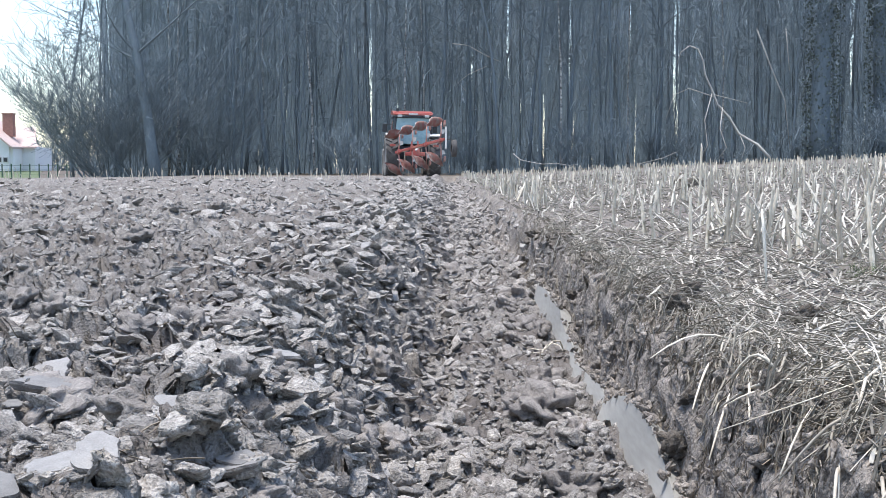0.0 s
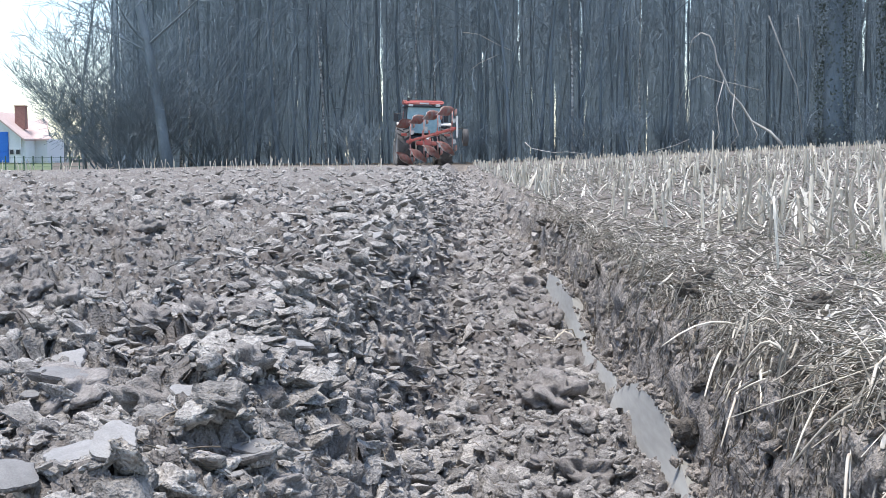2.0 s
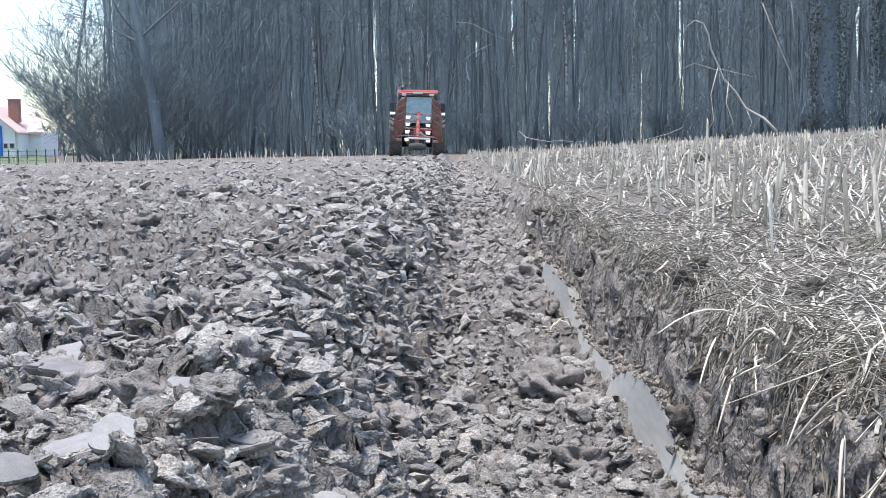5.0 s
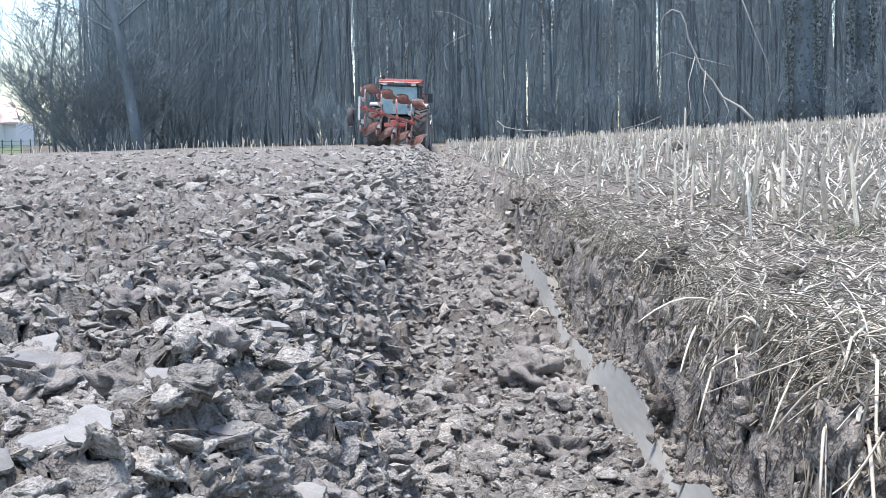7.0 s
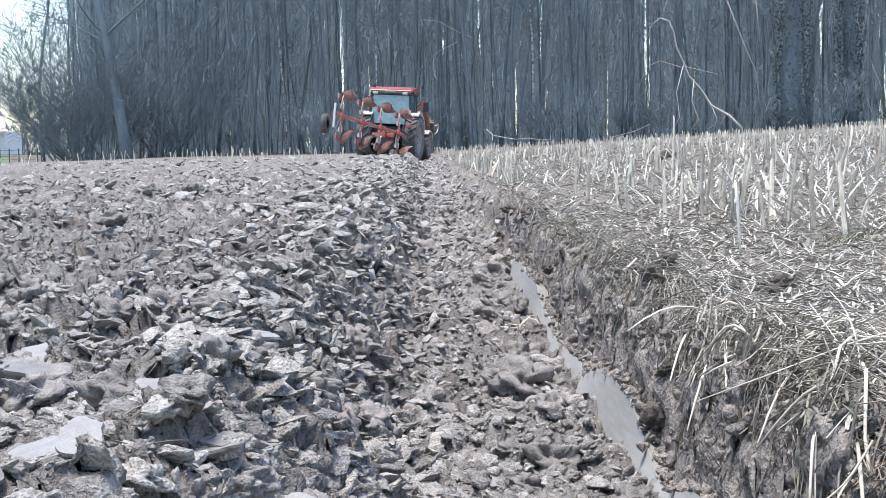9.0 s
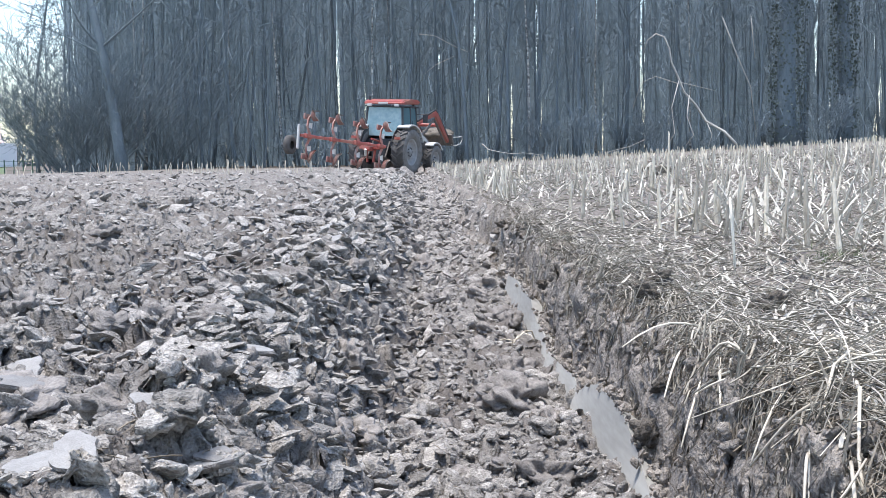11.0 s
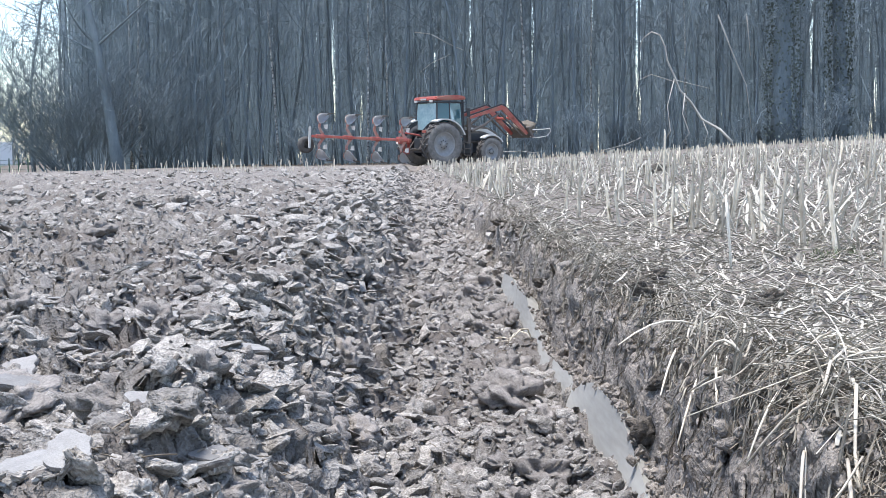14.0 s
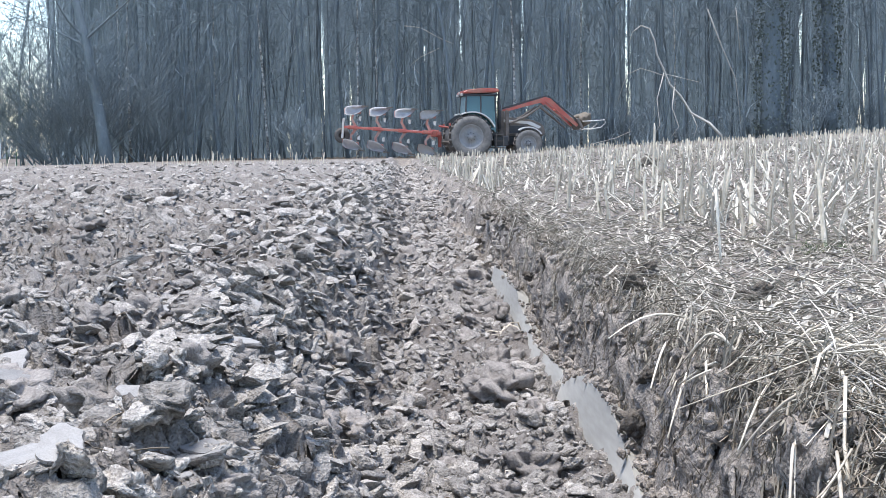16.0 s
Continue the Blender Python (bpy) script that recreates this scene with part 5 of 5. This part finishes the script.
    seat = part("driver_seat", box(bmesh.new(), (0, 0.05, 1.5), (0.5, 0.5, 0.14), 0.05), M_BLACK, t)
    part("seat_back", box(bmesh.new(), (0, -0.2, 1.85), (0.48, 0.12, 0.6), 0.05), M_BLACK, seat)
    part("steering_wheel", tube(bmesh.new(), [(0.2 * math.cos(a), 0.62 + 0.1 * math.sin(a), 1.85 + 0.17 * math.sin(a)) for a in (2 * math.pi * k / 16 for k in range(17))], 0.016, 6), M_BLACK, t)
    # roof
    bm = bmesh.new()
    plate(bm, [(0, -0.74, 2.69), (0, -0.72, 2.79), (0, -0.5, 2.86), (0, 0.3, 2.91), (0, 0.95, 2.91), (0, 1.20, 2.86), (0, 1.22, 2.74)], 1.52, (1, 0, 0))
    bmesh.ops.bevel(bm, geom=bm.edges[:], offset=0.045, segments=3, affect="EDGES")
    roof = part("cab_roof", bm, M_RED, t, "sun-faded red cab roof", smooth=False)
    part("roof_edge", box(bmesh.new(), (0, 0.24, 2.63), (1.44, 1.84, 0.06), 0.02), M_BLACK, roof)
    part("roof_marker", box(bmesh.new(), (0, -0.755, 2.74), (0.36, 0.03, 0.07), 0.01), M_GREY, roof)
    ex = part("exhaust_pipe", tube(bmesh.new(), [(0.52, 1.28, 1.2), (0.52, 1.28, 2.0), (0.52, 1.28, 2.75), (0.52, 1.2, 2.9)], [0.08, 0.08, 0.045, 0.04], 10), M_BLACK, t, smooth=True)
    part("beacon", tube(bmesh.new(), [(-0.6, -0.5, 2.8), (-0.6, -0.5, 2.98)], 0.05, 8), M_BLACK, t)
    # the cab sits a little ahead of the rear axle
    for ob in t.children_recursive:
        top = ob if ob.parent == t else ob.parent
        if top not in before and top.name.split(".")[0] in CAB_PARTS:
            ob.data.transform(Matrix.Translation((0, 0.29, 0)) @ Matrix.Diagonal((1.10, 0.80, 1, 1)))
    # rear linkage
    for s in (-1, 1):
        part("lower_link", tube(bmesh.new(), [(s * 0.25, -0.2, 0.6), (s * 0.42, -1.15, 0.72)], 0.05, 8), M_IRON, t)
        part("lift_rod", tube(bmesh.new(), [(s * 0.35, -0.35, 1.3), (s * 0.38, -0.8, 0.68)], 0.03, 8), M_IRON, t)
    part("top_link", tube(bmesh.new(), [(0, -0.4, 1.25), (0, -1.2, 1.38)], 0.04, 8), M_RED, t)
    # front loader
    for s in (-1, 1):
        x = s * 0.55
        part("loader_post", box(bmesh.new(), (s * 0.50, 1.62, 1.35), (0.12, 0.16, 1.3), 0.03), M_IRON, t, "dark loader post")
        arm = part("loader_arm", tube_box([(x, 1.62, 2.0), (x, 2.5, 2.24), (x, 3.25, 2.44), (x, 3.42, 2.36), (x, 4.0, 1.85), (x, 4.62, 1.32)], [0.05, 0.065, 0.10, 0.11, 0.09, 0.06], 0.10), M_RED, t, "faded red loader arm")
        part("arm_rod", tube_box([(x, 1.62, 2.10), (x, 3.3, 2.58)], [0.03, 0.03], 0.05), M_BLACK, arm, "black tilt rod")
        part("arm_rod", tube_box([(x, 3.35, 2.58), (x, 4.72, 1.46)], [0.03, 0.03], 0.05), M_BLACK, arm, "black tilt rod")
        part("lift_cylinder", tube(bmesh.new(), [(x, 1.7, 1.45), (x, 2.4, 1.72), (x, 3.1, 2.18)], [0.06, 0.06, 0.035], 10), M_IRON, arm, "dark hydraulic cylinder")
        part("tilt_cylinder", tube(bmesh.new(), [(x, 3.2, 2.2), (x, 3.75, 1.75), (x, 4.35, 1.25)], [0.05, 0.05, 0.03], 10), M_IRON, arm)
    part("cross_tube", tube(bmesh.new(), [(-0.6, 3.85, 1.98), (0.6, 3.85, 1.98)], 0.07, 10), M_RED, t)
    bucket = part("bucket", box(bmesh.new(), (0, 4.70, 1.40), (1.5, 0.12, 0.50), 0.03, (25, 0, 0)), M_IRON, t, "rusty fork frame caked with mud")
    bm = clod_shape(91, 0.6, 3)
    bmesh.ops.transform(bm, matrix=pose(0, 4.92, 1.56) @ Matrix.Diagonal((0.72, 0.45, 0.62, 1)), verts=bm.verts)
    part("load", bm, M_MUD, bucket, "clump of muddy grass", smooth=True)
    for k in range(2):
        x = -0.70 + 1.4 * k
        part("tine", tube(bmesh.new(), [(x, 4.68, 1.20), (x, 5.1, 1.16), (x, 5.6, 1.24), (x, 5.8, 1.42)], [0.024, 0.024, 0.018, 0.01], 6), M_GREY, bucket)
    part("top_tine", tube(bmesh.new(), [(0.7, 4.8, 1.5), (0.7, 5.4, 1.52), (0.7, 5.75, 1.55), (0.7, 5.8, 1.42)], 0.02, 6), M_GREY, bucket)
    wheels = {}
    for s in (-1, 1):
        wheels[("rear", s)] = wheel("rear_wheel", t, REAR_R, 0.54, 20, 0.50, s)
        wheels[("front", s)] = wheel("front_wheel", t, FRONT_R, 0.38, 18, 0.32, s)
    tagged(t, "muddy red and grey tractor with cab and front loader", "tractor")
    return t, wheels


def tube_box(pts, half, width):
    """A flat-sided box beam through points in a plane of constant x; half: half heights."""
    bm = bmesh.new()
    pts = [Vector(p) for p in pts]
    rows = []
    for i, p in enumerate(pts):
        d = (pts[min(i + 1, len(pts) - 1)] - pts[max(i - 1, 0)]).normalized()
        up = Vector((1, 0, 0)).cross(d) * half[i]
        s = Vector((width / 2, 0, 0))
        rows.append([bm.verts.new(p + a) for a in (-s - up, s - up, s + up, -s + up)])
    for a, b in zip(rows, rows[1:]):
        for k in range(4):
            bm.faces.new((a[k], a[(k + 1) % 4], b[(k + 1) % 4], b[k]))
    bm.faces.new(rows[0][::-1])
    bm.faces.new(rows[-1])
    bmesh.ops.recalc_face_normals(bm, faces=bm.faces)
    return bm


TRACTOR, WHEELS = tractor()


# ---- reversible plough ----
def mouldboard(sign, x, y, back=False):
    """A curved shining board with its share point; sign +1 above the beam, -1 below. It throws to the side that faces out."""
    bm = bmesh.new()
    rows = []
    for i in range(9):
        u = i / 8
        row = []
        for j in range(6):
            v = j / 5
            yy = y + 0.48 - 0.90 * u
            wide = (0.08 + 0.31 * math.sin(min(1.0, u / 0.6) * math.pi / 2)) * (1 - 0.35 * max(0.0, (u - 0.75) / 0.25) ** 2)
            zz = 0.95 - 0.10 * u * u - 0.08 * max(0.0, (u - 0.75) / 0.25) ** 2 - v * wide
            xx = x + 0.05 - 0.70 * u ** 1.7 * (0.75 + 0.25 * v) + 0.10 * math.sin(v * 3.1) * (1 - 0.5 * u)
            row.append(bm.verts.new((xx + (0.022 if back else 0), yy - (0.016 if back else 0), sign * zz)))
        rows.append(row)
    for a, b in zip(rows, rows[1:]):
        for k in range(5):
            bm.faces.new((a[k], a[k + 1], b[k + 1], b[k]))
    bmesh.ops.solidify(bm, geom=bm.faces[:], thickness=0.014)
    bmesh.ops.recalc_face_normals(bm, faces=bm.faces)
    return bm


BODY_STEP, BODY_SIDE = 1.0, 0.45


def plough():
    """Local axes: y ahead along the turning axis, origin at the headstock; the beam runs back and out to +x."""
    p = new("reversible_plough")
    bm = box(bmesh.new(), (0, 0.0, 0), (0.85, 0.14, 0.16), 0.03)
    box(bm, (0, -0.16, 0), (0.30, 0.36, 0.30), 0.05)
    part("headstock", bm, M_RED, p, "red turnover headstock")
    for s in (-1, 1):
        part("mast", tube_box([(s * 0.2, 0.05, 0.0), (s * 0.12, 0.10, 0.55)], [0.06, 0.05], 0.05), M_RED, p)
    part("turnover_cylinder", tube(bmesh.new(), [(0.12, -0.1, 0.3), (0.0, -0.35, 0.1)], 0.05, 8), M_GREY, p)
    x0, y0 = -0.72, -0.55
    ends = (x0 - 0.10, y0 + 0.20), (x0 + 3.25 * BODY_SIDE, y0 - 3.35 * BODY_STEP)
    bm = bmesh.new()
    d = Vector((ends[1][0] - ends[0][0], ends[1][1] - ends[0][1], 0))
    box(bm, ((ends[0][0] + ends[1][0]) / 2, (ends[0][1] + ends[1][1]) / 2, 0), (0.10, d.length, 0.105), 0.02, (0, 0, math.degrees(math.atan2(d.y, d.x)) - 90))
    beam = part("beam", bm, M_RED, p, "muddy red main beam")
    for k in range(3):
        x, y = x0 + (k + 0.5) * BODY_SIDE, y0 - (k + 0.5) * BODY_STEP
        part("beam_label", box(bmesh.new(), (x, y, 0), (0.107, 0.34, 0.112), 0.01, (0, 0, math.degrees(math.atan2(d.y, d.x)) - 90)), M_GREY, beam, "white worn patch on the beam")
    for k in range(4):
        x, y = x0 + k * BODY_SIDE, y0 - k * BODY_STEP
        bracket = part("leg_bracket", box(bmesh.new(), (x, y, 0), (0.14, 0.44, 0.16), 0.04), M_RED, p, "red body bracket")
        for s in (-1, 1):
            leg = part("leg", tube_box([(x, y + 0.12, s * 0.05), (x + 0.02, y - 0.06, s * 0.35), (x + 0.02, y - 0.02, s * 0.58), (x + 0.04, y + 0.16, s * 0.74)], [0.06, 0.05, 0.045, 0.04], 0.04), M_RUST, p, "rusty red curved plough leg")
            part("mouldboard", mouldboard(s, x, y), M_STEEL, leg, "curved scoured steel mouldboard", smooth=True)
            part("board_back", mouldboard(s, x, y, True), M_RUST, leg, "muddy red back of the mouldboard", smooth=True)
            part("share", tube_box([(x - 0.03, y + 0.60, s * 0.945), (x + 0.05, y + 0.3, s * 0.92)], [0.012, 0.045], 0.03), M_IRON, leg)
            part("frog", box(bmesh.new(), (x + 0.17, y + 0.12, s * 0.70), (0.07, 0.40, 0.20), 0.03), M_RUST, leg)
            part("skimmer", plate(bmesh.new(), [(x + 0.05, y + 0.32, s * 0.30), (x + 0.18, y + 0.26, s * 0.34), (x + 0.20, y + 0.24, s * 0.48), (x + 0.05, y + 0.34, s * 0.50)], 0.015, (0.3, 1, 0)), M_GREY, leg)
    # depth wheel at the tail
    x, y = ends[1]
    part("wheel_post", box(bmesh.new(), (x + 0.05, y - 0.05, 0.05), (0.07, 0.09, 0.85), 0.015), M_GREY, p, "whitish wheel post")
    part("wheel_arm", tube_box([(x + 0.10, y, 0.0), (x + 0.24, y - 0.05, 0.0)], [0.05, 0.04], 0.06), M_IRON, p)
    bm = revolve(bmesh.new(), [(-0.09, 0.14), (-0.11, 0.22), (-0.08, 0.33), (0.08, 0.33), (0.11, 0.22), (0.09, 0.14), (0.02, 0.10), (0.02, 0.001)], 24)
    depth = part("depth_wheel", bm, M_TYRE, p, "black rubber depth wheel", smooth=True)
    depth.location = (x + 0.36, y - 0.05, -0.35)
    tagged(p, "red four-furrow reversible plough lifted behind the tractor", "plough")
    return p, depth


PLOUGH, DEPTH_WHEEL = plough()

# seconds, x, y, height, heading (clockwise from north), lean to the right, plough's tail lift, plough's turn
DRIVE = [
    (0.0, -1.35, 53.5, -0.14, -7, 1.0, 8, 0),
    (3.0, -1.35, 53.5, -0.14, -7, 1.0, 8, 0),
    (3.5, -1.35, 53.4, -0.14, -7, 1.0, 8, 22),
    (4.2, -1.37, 53.2, -0.14, -5, 1.5, 8, 52),
    (5.0, -1.39, 52.9, -0.14, -2, 2.0, 8, 92),
    (5.8, -1.40, 52.5, -0.15, 0, 2.5, 8, 132),
    (6.2, -1.35, 51.8, -0.17, 2, 2.5, 8, 152),
    (6.6, -1.28, 51.2, -0.21, 4, 2.5, 9, 168),
    (7.0, -1.19, 50.5, -0.245, 6, 3.0, 9, 178),
    (8.0, -1.12, 49.3, -0.29, 9, 3.5, 10, 180),
    (9.0, -1.06, 48.3, -0.32, 12, 3.5, 10, 180),
    (10.2, -1.06, 48.0, -0.29, 20, 3.0, 7, 180),
    (11.3, -1.05, 48.7, -0.24, 28, 2.5, 5, 180),
    (12.0, -0.66, 49.6, -0.18, 37, 2.0, 3, 180),
    (12.5, -0.45, 50.5, -0.12, 44, 1.5, 3, 180),
    (13.5, 0.37, 52.0, -0.06, 54, 1.0, 3, 180),
    (14.0, 0.90, 52.4, -0.04, 58, 1.0, 3, 180),
    (14.5, 1.40, 52.7, -0.02, 64, 0.5, 4, 180),
    (15.0, 1.88, 52.9, -0.02, 74, 0.3, 4, 180),
    (15.5, 2.40, 53.1, -0.02, 81, 0.2, 5, 180),
    (16.0, 2.92, 53.2, -0.02, 84, 0.0, 5, 180),
]


def motions():
    rows, plough_rows, roll, angle, before = [], [], [], 0.0, None
    for t, x, y, z, head, lean, lift, turn in DRIVE:
        m = pose(x, y, z, 0, 0, -head) @ pose(0, 0, 0, 0, lean, 0)
        rows.append((t, m))
        plough_rows.append((t, m @ pose(0, -1.22, 1.06, -lift, 0, 0) @ pose(0, 0, 0, 0, turn, 0)))
        if before:
            ahead = Vector((math.sin(radians(head)), math.cos(radians(head))))
            angle += (Vector((x, y)) - before).dot(ahead)
        before = Vector((x, y))
        roll.append((t, angle))
    walk(TRACTOR, rows)
    walk(PLOUGH, plough_rows)
    # the depth wheel swings to stay under the beam while the plough turns over
    at = DEPTH_WHEEL.location.copy()
    walk(DEPTH_WHEEL, [(row[0], pose(at.x, at.y, -0.35 * math.cos(radians(row[7])))) for row in DRIVE])
    for (end, s), ob in WHEELS.items():
        r, y, half = (REAR_R, 0.0, 0.90) if end == "rear" else (FRONT_R, 2.42, 0.88)
        walk(ob, [(t, pose(s * half, y, r, -math.degrees(a / r))) for t, a in roll])


motions()
